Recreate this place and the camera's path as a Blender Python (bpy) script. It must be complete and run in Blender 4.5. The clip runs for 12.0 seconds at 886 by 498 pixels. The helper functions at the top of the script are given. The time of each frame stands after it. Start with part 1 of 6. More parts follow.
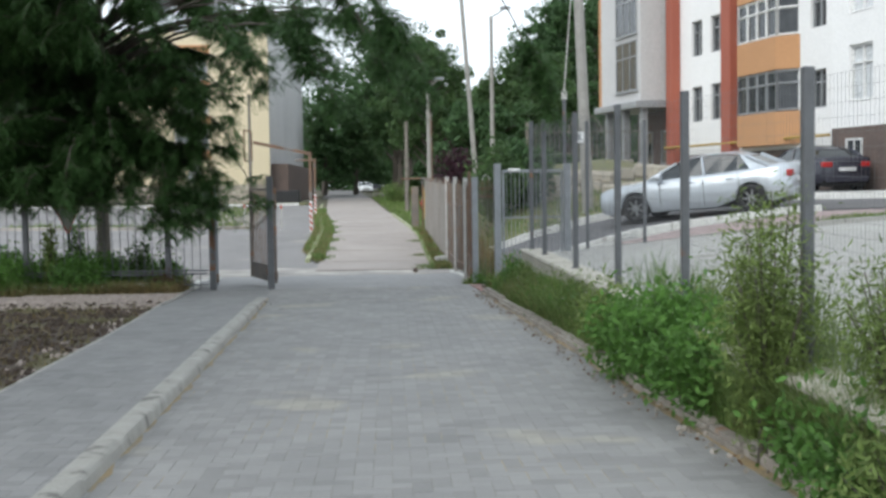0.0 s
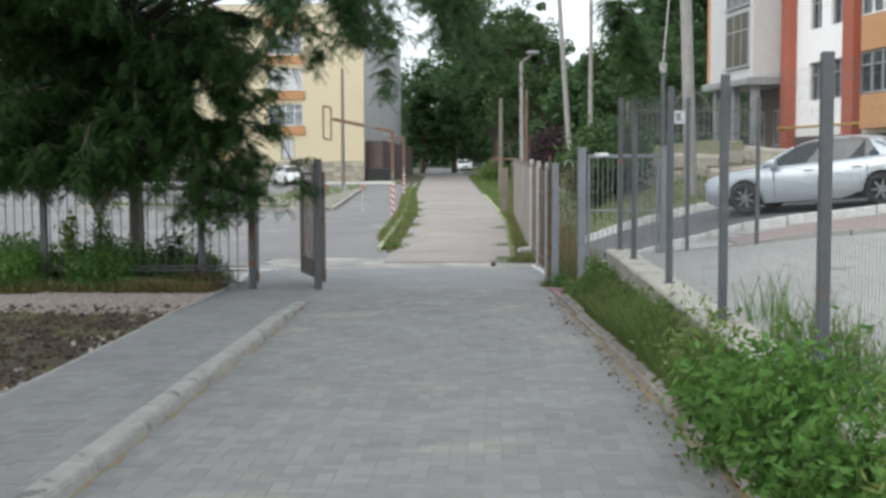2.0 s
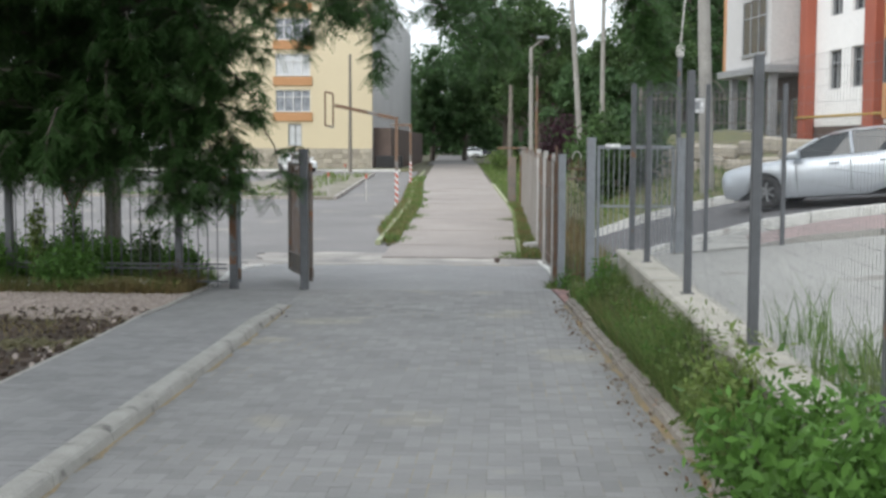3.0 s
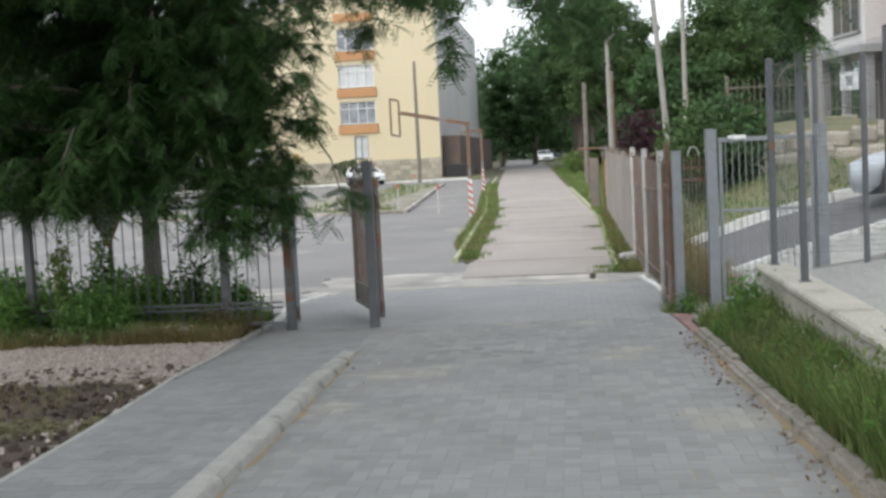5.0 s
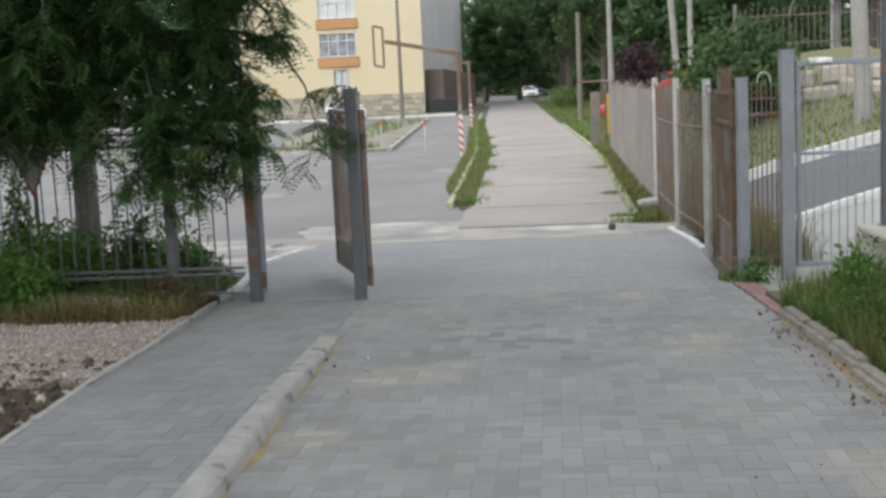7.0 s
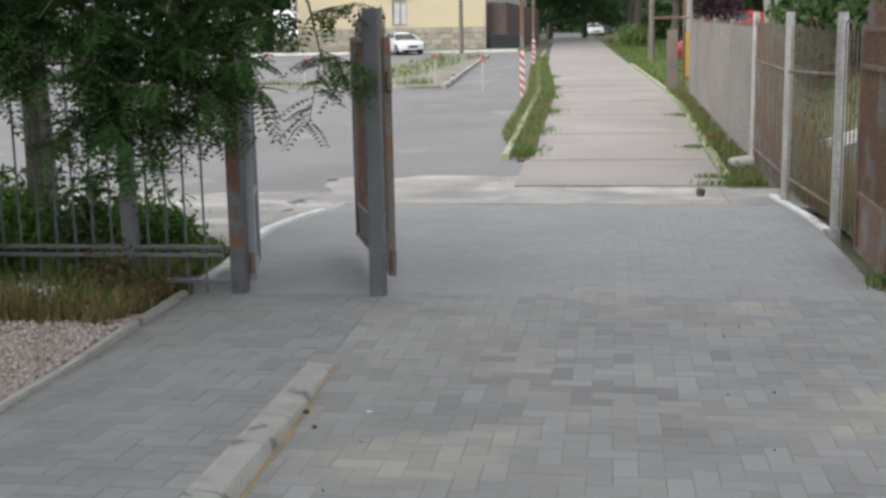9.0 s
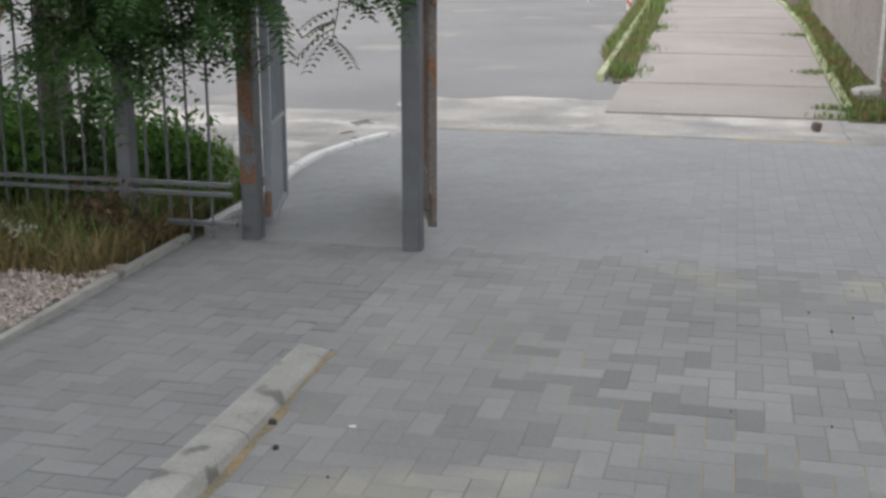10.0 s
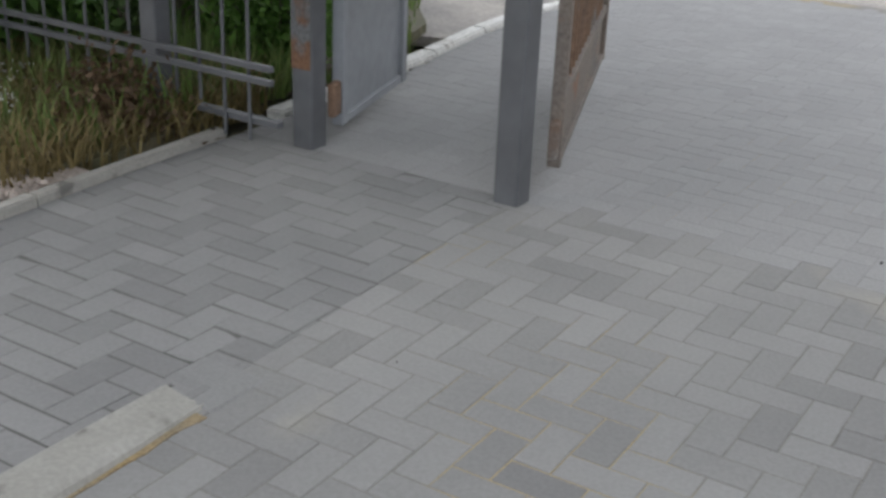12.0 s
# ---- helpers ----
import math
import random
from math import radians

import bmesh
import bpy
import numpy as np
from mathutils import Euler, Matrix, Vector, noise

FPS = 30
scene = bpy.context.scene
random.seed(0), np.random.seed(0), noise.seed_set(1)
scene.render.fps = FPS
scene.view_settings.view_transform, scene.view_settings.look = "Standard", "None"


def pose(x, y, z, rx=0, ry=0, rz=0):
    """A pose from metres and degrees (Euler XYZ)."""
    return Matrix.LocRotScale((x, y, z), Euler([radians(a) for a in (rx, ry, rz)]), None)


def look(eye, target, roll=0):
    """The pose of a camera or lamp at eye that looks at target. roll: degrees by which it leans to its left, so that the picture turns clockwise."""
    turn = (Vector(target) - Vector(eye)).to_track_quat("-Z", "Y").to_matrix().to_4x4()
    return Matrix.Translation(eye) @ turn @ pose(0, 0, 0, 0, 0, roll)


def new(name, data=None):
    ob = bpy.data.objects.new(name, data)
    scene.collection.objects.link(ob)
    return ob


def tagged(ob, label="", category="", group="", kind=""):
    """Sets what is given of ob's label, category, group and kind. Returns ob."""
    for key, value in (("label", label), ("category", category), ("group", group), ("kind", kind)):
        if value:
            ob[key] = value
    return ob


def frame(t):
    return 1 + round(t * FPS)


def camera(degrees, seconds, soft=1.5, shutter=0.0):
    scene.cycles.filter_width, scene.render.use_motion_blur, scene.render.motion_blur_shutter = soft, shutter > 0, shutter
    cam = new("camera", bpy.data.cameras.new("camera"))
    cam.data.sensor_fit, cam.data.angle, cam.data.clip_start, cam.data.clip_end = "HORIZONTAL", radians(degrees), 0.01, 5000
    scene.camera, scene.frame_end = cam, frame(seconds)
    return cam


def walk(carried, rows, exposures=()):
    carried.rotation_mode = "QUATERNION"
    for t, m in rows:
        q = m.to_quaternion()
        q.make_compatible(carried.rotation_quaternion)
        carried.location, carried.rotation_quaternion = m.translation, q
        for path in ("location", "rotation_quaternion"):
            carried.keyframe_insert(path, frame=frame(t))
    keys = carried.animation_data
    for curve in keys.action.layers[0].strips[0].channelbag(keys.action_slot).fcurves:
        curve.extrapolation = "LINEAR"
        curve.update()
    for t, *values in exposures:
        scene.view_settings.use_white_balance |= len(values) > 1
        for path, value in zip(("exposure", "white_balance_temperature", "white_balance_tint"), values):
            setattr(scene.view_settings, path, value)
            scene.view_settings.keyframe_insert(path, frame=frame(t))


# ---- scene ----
cam = camera(40.6, 12.0, soft=3.0)
METRES, EYE, TILT, LEAN, TURN = 16.3, 1.5, 0.0, 0.0, -2.6
ROWS = [
    (0.0, 0.0, 0.0, 0.0, -0.04, -3.06, 0.83),
    (0.5, 0.0019, 0.0474, 0.0009, -0.5, -3.13, 1.18),
    (1.0, 0.0092, 0.0911, 0.0037, -0.3, -4.14, 1.99),
    (1.5, 0.0192, 0.1339, 0.0073, 1.7, -3.38, 1.15),
    (2.0, 0.0255, 0.1706, 0.0077, 4.92, -4.11, 0.19),
    (2.5, 0.0314, 0.2124, 0.0098, 4.64, -3.98, -0.59),
    (2.7, 0.0316, 0.2285, 0.0102, 5.06, -4.58, -0.5),
    (4.3, 0.0154, 0.3535, 0.0114, 6.5, -4.87, 0.7),
    (4.5, 0.0118, 0.369, 0.0113, 7.15, -4.82, 1.02),
    (5.0, 0.0011, 0.4072, 0.0103, 8.72, -4.32, 2.89),
    (5.5, -0.0094, 0.4478, 0.0101, 8.48, -4.26, 2.67),
    (6.0, -0.0191, 0.4895, 0.0092, 6.42, -4.82, 2.45),
    (6.5, -0.029, 0.53, 0.0073, 7.57, -5.36, 2.71),
    (6.7, -0.0326, 0.547, 0.0068, 7.88, -6.44, 2.7),
    (8.3, -0.0538, 0.682, 0.0035, 6.95, -8.9, 2.1),
    (8.5, -0.0555, 0.699, 0.003, 8.91, -9.66, 2.0),
    (9.0, -0.058, 0.7426, 0.0022, 10.72, -10.33, 1.1),
    (9.5, -0.0585, 0.7854, 0.0005, 12.73, -12.18, 1.07),
    (10.0, -0.0549, 0.8282, -0.0006, 16.14, -14.53, -0.03),
    (10.5, -0.0526, 0.8718, -0.0029, 21.23, -16.75, -1.8),
    (11.0, -0.0507, 0.9124, -0.0056, 28.56, -18.57, 0.73),
    (11.5, -0.0495, 0.9532, -0.004, 31.91, -22.99, 0.87),
    (12.0, -0.0468, 0.9866, -0.0068, 34.85, -23.46, -2.22),
]
walk(cam, [(t, pose(0, 0, EYE, TILT, LEAN, TURN) @ pose(METRES * x, METRES * y, METRES * z, 90 + pitch, roll, yaw)) for t, x, y, z, yaw, pitch, roll in ROWS],
     exposures=[(0.0, 0.35, 6250, 7.0), (2.5, 0.36, 6400, 8.5), (5.0, 0.48, 6500, 9.0), (6.5, 0.46, 6500, 9.5), (8.5, 0.44, 6550, 11.0), (10.0, 0.46, 6570, 11.5), (12.0, 0.6, 6580, 12.0)])

# ---- light: a bright overcast evening sky ----
world = bpy.data.worlds.new("overcast_sky")
scene.world = world
world.use_nodes = True
wn = world.node_tree
sky = wn.nodes.new("ShaderNodeTexSky")
sky.sky_type, sky.sun_disc = "NISHITA", False
sky.sun_elevation, sky.sun_rotation = radians(35), radians(217)
sky.air_density, sky.dust_density, sky.ozone_density = 1.0, 7.0, 0.6
# a closed, even cloud layer over the sky: most of the light comes through white cloud
cloud = wn.nodes.new("ShaderNodeMix")
cloud.data_type = "RGBA"
cloud.inputs["Factor"].default_value = 0.92
cloud.inputs["B"].default_value = (9.2, 9.7, 10.3, 1)
wn.links.new(sky.outputs[0], cloud.inputs["A"])
wn.links.new(cloud.outputs["Result"], wn.nodes["Background"].inputs["Color"])
wn.nodes["Background"].inputs["Strength"].default_value = 0.118
sun = new("sun", bpy.data.lights.new("sun", "SUN"))
sun.data.energy, sun.data.angle, sun.data.color = 1.1, radians(35), (1.0, 0.97, 0.93)
sun.matrix_world = look((0, 0, 30), (26, 34, 0))


# ---- materials ----
def mat(name, base, second=None, rough=0.8, metal=0.0, scale=3.0, fine=60.0, bump=0.15, vary=0.0, amount=0.5, third=None, third_scale=1.0, third_at=0.6, grain=0.25, trans=0.0):
    """Two-scale mottled surface: large stains from base to second, fine grain and bump; third: patches with a shape of their own."""
    m = bpy.data.materials.new(name)
    m.use_nodes = True
    nt = m.node_tree
    b = nt.nodes["Principled BSDF"]
    tc = nt.nodes.new("ShaderNodeTexCoord")
    geo = nt.nodes.new("ShaderNodeNewGeometry")
    src = geo.outputs["Position"]
    def tex(s, detail=4.0):
        n = nt.nodes.new("ShaderNodeTexNoise")
        n.inputs["Scale"].default_value, n.inputs["Detail"].default_value = s, detail
        nt.links.new(src, n.inputs["Vector"])
        return n
    def ramp(v, lo, hi):
        n = nt.nodes.new("ShaderNodeMapRange")
        n.inputs["From Min"].default_value, n.inputs["From Max"].default_value = lo, hi
        nt.links.new(v, n.inputs["Value"])
        return n.outputs[0]
    def mix(f, a, c, kind="MIX"):
        n = nt.nodes.new("ShaderNodeMix")
        n.data_type, n.blend_type = "RGBA", kind
        for v, sock in ((f, n.inputs["Factor"]), (a, n.inputs["A"]), (c, n.inputs["B"])):
            if isinstance(v, (int, float)):
                sock.default_value = v
            elif isinstance(v, tuple):
                sock.default_value = (*v, 1)
            else:
                nt.links.new(v, sock)
        return n.outputs["Result"]
    second = second or tuple(c * 0.8 for c in base)
    big = ramp(tex(scale, 6.0).outputs["Fac"], 0.5 - amount * 0.4, 0.5 + amount * 0.4)
    col = mix(big, base, second)
    if third:
        col = mix(ramp(tex(third_scale, 8.0).outputs["Fac"], third_at, third_at + 0.06), col, third)
    small = tex(fine, 3.0)
    dark = mix(ramp(small.outputs["Fac"], 0.3, 0.7), (1 - grain,) * 3, (1 + grain,) * 3)
    col = mix(1.0, col, dark, "MULTIPLY")
    if vary:
        oi = nt.nodes.new("ShaderNodeObjectInfo")
        add = nt.nodes.new("ShaderNodeMath")
        add.operation = "ADD"
        nt.links.new(oi.outputs["Random"], add.inputs[0])
        nt.links.new(geo.outputs["Random Per Island"], add.inputs[1])
        fr = nt.nodes.new("ShaderNodeMath")
        fr.operation = "FRACT"
        nt.links.new(add.outputs[0], fr.inputs[0])
        col = mix(1.0, col, mix(fr.outputs[0], (1 - vary,) * 3, (1 + vary,) * 3), "MULTIPLY")
    nt.links.new(col, b.inputs["Base Color"])
    b.inputs["Roughness"].default_value, b.inputs["Metallic"].default_value = rough, metal
    if trans:
        b.inputs["Transmission Weight"].default_value = trans
    if bump:
        bp = nt.nodes.new("ShaderNodeBump")
        bp.inputs["Strength"].default_value, bp.inputs["Distance"].default_value = bump, 0.01
        nt.links.new(small.outputs["Fac"], bp.inputs["Height"])
        nt.links.new(bp.outputs[0], b.inputs["Normal"])
    return m


def leafy(name, base, second, vary=0.35, rough=0.55):
    """Leaves: colour varies leaf by leaf and light comes through."""
    m = mat(name, base, second, rough=rough, scale=0.7, fine=9.0, bump=0.0, vary=vary, amount=0.6, grain=0.12)
    nt = m.node_tree
    b = nt.nodes["Principled BSDF"]
    tr = nt.nodes.new("ShaderNodeBsdfTranslucent")
    ad = nt.nodes.new("ShaderNodeMixShader")
    ad.inputs[0].default_value = 0.3
    nt.links.new(b.inputs["Base Color"].links[0].from_socket, tr.inputs["Color"])
    nt.links.new(b.outputs[0], ad.inputs[1])
    nt.links.new(tr.outputs[0], ad.inputs[2])
    nt.links.new(ad.outputs[0], nt.nodes["Material Output"].inputs["Surface"])
    b.inputs["Specular IOR Level"].default_value = 0.25
    return m


M_PAVER = mat("grey_paver", (0.26, 0.257, 0.251), (0.212, 0.21, 0.207), scale=1.1, fine=90, vary=0.12, grain=0.07, third=(0.292, 0.278, 0.245), third_scale=0.8, third_at=0.6)
M_PAVER_DARK = mat("dark_paver", (0.205, 0.203, 0.2), (0.18, 0.178, 0.176), scale=2, fine=90, vary=0.1, grain=0.08)
M_PAVER_SIDE = mat("sidewalk_paver", (0.232, 0.231, 0.229), (0.192, 0.192, 0.192), scale=1.4, fine=90, vary=0.1, grain=0.07)
M_PAVER_APRON = mat("apron_paver", (0.282, 0.281, 0.28), (0.248, 0.247, 0.248), scale=0.9, fine=90, vary=0.05, grain=0.1)
M_SAND = mat("joint_sand", (0.205, 0.198, 0.182), (0.17, 0.165, 0.152), scale=6, fine=150, third=(0.3, 0.245, 0.15), third_scale=0.9, third_at=0.53)
M_SANDDARK = mat("dark_joint_dirt", (0.118, 0.115, 0.11), (0.092, 0.09, 0.086), scale=6, fine=150)
M_KERB = mat("worn_concrete_kerb", (0.36, 0.352, 0.325), (0.275, 0.268, 0.245), scale=5, fine=70, third=(0.15, 0.145, 0.135), third_scale=5, third_at=0.61, bump=0.2, grain=0.1)
M_OLDKERB = mat("old_kerb_stone", (0.36, 0.33, 0.29), (0.25, 0.22, 0.19), scale=6, fine=50, bump=0.5, vary=0.15, third=(0.3, 0.17, 0.1), third_scale=4, third_at=0.64)
M_WHITEKERB = mat("whitewashed_kerb", (0.72, 0.72, 0.7), (0.6, 0.6, 0.57), scale=4, fine=50, third=(0.42, 0.4, 0.37), third_scale=3, third_at=0.62)
M_MOSSKERB = mat("mossy_kerb", (0.42, 0.42, 0.32), (0.3, 0.34, 0.16), scale=3, fine=50)
M_CONC = mat("concrete_slab", (0.34, 0.302, 0.277), (0.275, 0.244, 0.223), scale=0.7, fine=60, third=(0.27, 0.25, 0.22), third_scale=1.6, third_at=0.66, vary=0.06)
M_WALL = mat("retaining_wall_concrete", (0.46, 0.43, 0.37), (0.36, 0.34, 0.29), scale=2.5, fine=40, third=(0.28, 0.26, 0.21), third_scale=2.5, third_at=0.62, bump=0.3)
M_ASPH = mat("worn_asphalt", (0.212, 0.203, 0.2), (0.165, 0.158, 0.156), scale=0.35, fine=120, third=(0.25, 0.235, 0.21), third_scale=0.5, third_at=0.6, bump=0.3)
M_ROAD = mat("road_asphalt", (0.12, 0.118, 0.122), (0.1, 0.098, 0.1), scale=0.6, fine=120, bump=0.3)
M_YARD = mat("pale_yard_concrete", (0.36, 0.355, 0.33), (0.3, 0.295, 0.275), scale=0.5, fine=60, third=(0.24, 0.23, 0.2), third_scale=0.9, third_at=0.64)
M_CRUST = mat("broken_concrete_edge", (0.43, 0.395, 0.355), (0.23, 0.218, 0.207), scale=1.1, fine=40, amount=0.45, bump=0.5, third=(0.48, 0.445, 0.405), third_scale=0.7, third_at=0.58)
M_PINK = mat("pink_paving", (0.33, 0.25, 0.24), (0.27, 0.22, 0.21), scale=1.5, fine=60, vary=0.08)
M_RED = mat("red_paver", (0.3, 0.17, 0.15), (0.24, 0.15, 0.14), scale=3, fine=60, vary=0.15)
M_SOIL = mat("dry_soil", (0.078, 0.054, 0.039), (0.046, 0.034, 0.025), scale=3, fine=30, bump=0.9, third=(0.11, 0.1, 0.05), third_scale=1.2, third_at=0.55)
M_GRAVEL = mat("crushed_stone", (0.41, 0.35, 0.31), (0.3, 0.26, 0.235), scale=9, fine=40, bump=0.8, vary=0.3)
M_TURF = mat("turf", (0.12, 0.14, 0.05), (0.19, 0.165, 0.085), scale=0.8, fine=25, bump=0.7)
M_EARTH = mat("verge_earth", (0.11, 0.095, 0.06), (0.08, 0.085, 0.04), scale=2, fine=25, bump=0.8)
M_METAL = mat("grey_painted_steel", (0.118, 0.124, 0.134), (0.09, 0.094, 0.1), rough=0.5, scale=4, fine=18, bump=0.05, grain=0.08, third=(0.2, 0.1, 0.05), third_scale=3.5, third_at=0.68)
M_METAL_L = mat("light_grey_steel", (0.27, 0.288, 0.31), (0.23, 0.244, 0.26), rough=0.5, scale=4, fine=18, bump=0.05, grain=0.08)
M_RUST = mat("rusted_steel", (0.2, 0.12, 0.075), (0.14, 0.095, 0.07), rough=0.85, scale=5, fine=60, bump=0.3, third=(0.2, 0.19, 0.18), third_scale=1.5, third_at=0.53)
M_RUSTSTREAK = mat("orange_rust_streak", (0.185, 0.095, 0.05), (0.13, 0.08, 0.055), rough=0.85, scale=7, fine=60, bump=0.3, third=(0.13, 0.135, 0.14), third_scale=4, third_at=0.52)
M_RUSTGATE = mat("rust_streaked_grey_steel", (0.2, 0.165, 0.135), (0.14, 0.125, 0.115), rough=0.75, scale=3, fine=60, bump=0.2, third=(0.22, 0.11, 0.06), third_scale=4, third_at=0.6)
M_PIPE_W = mat("pale_grey_pipe", (0.5, 0.49, 0.47), (0.4, 0.385, 0.36), rough=0.6, scale=3, fine=40)
M_POLE = mat("weathered_pole_concrete", (0.33, 0.32, 0.3), (0.26, 0.25, 0.23), rough=0.85, scale=2.5, fine=40, bump=0.2)
M_SHEET = mat("grey_sheet", (0.25, 0.23, 0.21), (0.19, 0.17, 0.15), rough=0.6, scale=1.2, fine=30, third=(0.27, 0.17, 0.1), third_scale=1.6, third_at=0.66)
M_DARK = mat("black_plastic", (0.02, 0.02, 0.022), rough=0.4, fine=30, bump=0.0)
M_STONE = mat("stone_block", (0.44, 0.4, 0.33), (0.33, 0.3, 0.25), scale=2.5, fine=25, bump=0.6, vary=0.2)
M_CREAM = mat("cream_render", (0.655, 0.57, 0.4), (0.61, 0.53, 0.37), scale=0.25, fine=12, grain=0.06, bump=0.05)
M_GREYREND = mat("grey_render", (0.54, 0.535, 0.535), (0.47, 0.465, 0.465), scale=0.2, fine=10, grain=0.08, bump=0.05)
M_ORANGE = mat("orange_render", (0.5, 0.27, 0.13), (0.45, 0.24, 0.115), scale=0.4, fine=12, grain=0.06, bump=0.05)
M_REDCOL = mat("red_brown_render", (0.36, 0.11, 0.07), (0.31, 0.09, 0.06), scale=0.4, fine=12, grain=0.06, bump=0.05)
M_WHITEREND = mat("white_render", (0.84, 0.835, 0.83), (0.78, 0.775, 0.77), scale=0.3, fine=12, grain=0.05, bump=0.05)
M_FRAME = mat("white_window_frame", (0.75, 0.75, 0.74), (0.68, 0.68, 0.67), rough=0.4, fine=20, bump=0)
M_FRAMEG = mat("grey_window_frame", (0.3, 0.31, 0.32), (0.25, 0.26, 0.27), rough=0.4, fine=20, bump=0)
M_PANE = mat("window_pane", (0.05, 0.055, 0.06), (0.03, 0.034, 0.038), rough=0.08, scale=0.8, fine=3, bump=0)
M_NET = mat("net_curtain_behind_glass", (0.3, 0.32, 0.35), (0.16, 0.175, 0.2), rough=0.15, scale=1.6, fine=8, amount=0.3, bump=0)
M_CURTAIN = mat("pale_blind", (0.6, 0.62, 0.63), (0.5, 0.52, 0.54), rough=0.5, scale=2, fine=12, bump=0)
M_BRICKDARK = mat("dark_plinth", (0.14, 0.1, 0.085), (0.1, 0.075, 0.065), scale=1.5, fine=20)
M_OCHRE = mat("ochre_sand", (0.34, 0.245, 0.12), (0.2, 0.175, 0.13), scale=5, fine=80, bump=0.4)
M_YELLOW = mat("yellow_gas_pipe_paint", (0.45, 0.3, 0.06), (0.36, 0.24, 0.05), rough=0.5, fine=20)
M_SILVER = mat("silver_car_paint", (0.52, 0.56, 0.6), (0.5, 0.54, 0.58), rough=0.28, metal=0.45, scale=1, fine=200, grain=0.04, bump=0.0)
M_WHITECAR = mat("white_car_paint", (0.75, 0.77, 0.78), (0.72, 0.74, 0.75), rough=0.25, fine=200, grain=0.03, bump=0)
M_DARKCAR = mat("dark_blue_car_paint", (0.035, 0.035, 0.05), (0.03, 0.03, 0.042), rough=0.2, fine=200, grain=0.04, bump=0)
M_REDCAR = mat("red_car_paint", (0.4, 0.03, 0.03), (0.36, 0.03, 0.03), rough=0.25, fine=200, grain=0.04, bump=0)
M_GLASS = mat("car_glass", (0.03, 0.04, 0.045), (0.025, 0.03, 0.035), rough=0.05, fine=10, bump=0, grain=0.05)
M_TYRE = mat("tyre_rubber", (0.025, 0.025, 0.026), rough=0.85, fine=60)
M_RIM = mat("alloy_rim", (0.42, 0.43, 0.44), rough=0.35, metal=0.7, fine=60, bump=0)
M_LAMPR = mat("red_tail_lamp", (0.45, 0.02, 0.02), rough=0.25, fine=60, bump=0)
M_LAMPW = mat("clear_headlamp", (0.5, 0.52, 0.54), rough=0.15, metal=0.3, fine=60, bump=0)
M_PLATE = mat("white_plate", (0.7, 0.7, 0.7), rough=0.5, fine=20, bump=0)
M_REDPAINT = mat("red_stripe_paint", (0.5, 0.1, 0.06), (0.42, 0.1, 0.06), rough=0.6, fine=40)
M_BARK = mat("tree_bark", (0.12, 0.1, 0.08), (0.08, 0.07, 0.06), scale=8, fine=30, bump=1.0)
M_BARK_L = mat("pale_bark", (0.22, 0.2, 0.17), (0.15, 0.135, 0.115), scale=6, fine=30, bump=0.8)
M_LEAF_LOC = leafy("locust_leaf", (0.072, 0.145, 0.045), (0.05, 0.105, 0.034))
M_LEAF_FAR = leafy("broadleaf", (0.075, 0.14, 0.052), (0.05, 0.1, 0.04))
M_LEAF_FAR2 = leafy("lighter_broadleaf", (0.085, 0.145, 0.05), (0.055, 0.1, 0.037))
M_LEAF_PURPLE = leafy("purple_leaf", (0.06, 0.025, 0.035), (0.04, 0.02, 0.03))
M_BUSH = leafy("bush_leaf", (0.11, 0.225, 0.045), (0.075, 0.16, 0.037))
M_WILLOW = leafy("shrub_leaf", (0.2, 0.26, 0.075), (0.13, 0.19, 0.055))
M_GRASS = leafy("green_grass", (0.115, 0.205, 0.05), (0.17, 0.2, 0.075))
M_DRYGRASS = leafy("dry_grass", (0.25, 0.19, 0.09), (0.15, 0.14, 0.06))
M_DEADSTALK = leafy("dead_stalk", (0.13, 0.085, 0.05), (0.08, 0.055, 0.035))
M_FLOWER = leafy("white_flower", (0.6, 0.6, 0.55), (0.5, 0.5, 0.45))


# ---- mesh helpers ----
def mesh_of(name, verts, faces, material, smooth=False):
    me = bpy.data.meshes.new(name)
    me.from_pydata([tuple(v) for v in verts], [], faces)
    for m in (material if isinstance(material, (list, tuple)) else [material]):
        me.materials.append(m)
    if smooth:
        me.polygons.foreach_set("use_smooth", [True] * len(me.polygons))
    me.update()
    return me


def part(name, bm, material, parent=None, label="", smooth=False):
    """Links a bmesh as one mesh object under a thing or a part."""
    me = bpy.data.meshes.new(name)
    if isinstance(bm, tuple):
        me.from_pydata(bm[0], [], bm[1])
    else:
        bmesh.ops.recalc_face_normals(bm, faces=bm.faces[:])
        bm.to_mesh(me)
        bm.free()
    for m in (material if isinstance(material, (list, tuple)) else [material]):
        me.materials.append(m)
    if smooth:
        me.polygons.foreach_set("use_smooth", [True] * len(me.polygons))
    ob = new(name, me)
    if parent:
        ob.parent = parent
    if label:
        tagged(ob, label)
    return ob


def empty(name, m, label, category, group="", kind=""):
    ob = new(name)
    ob.empty_display_size = 0.2
    ob.matrix_world = m
    return tagged(ob, label, category, group, kind)


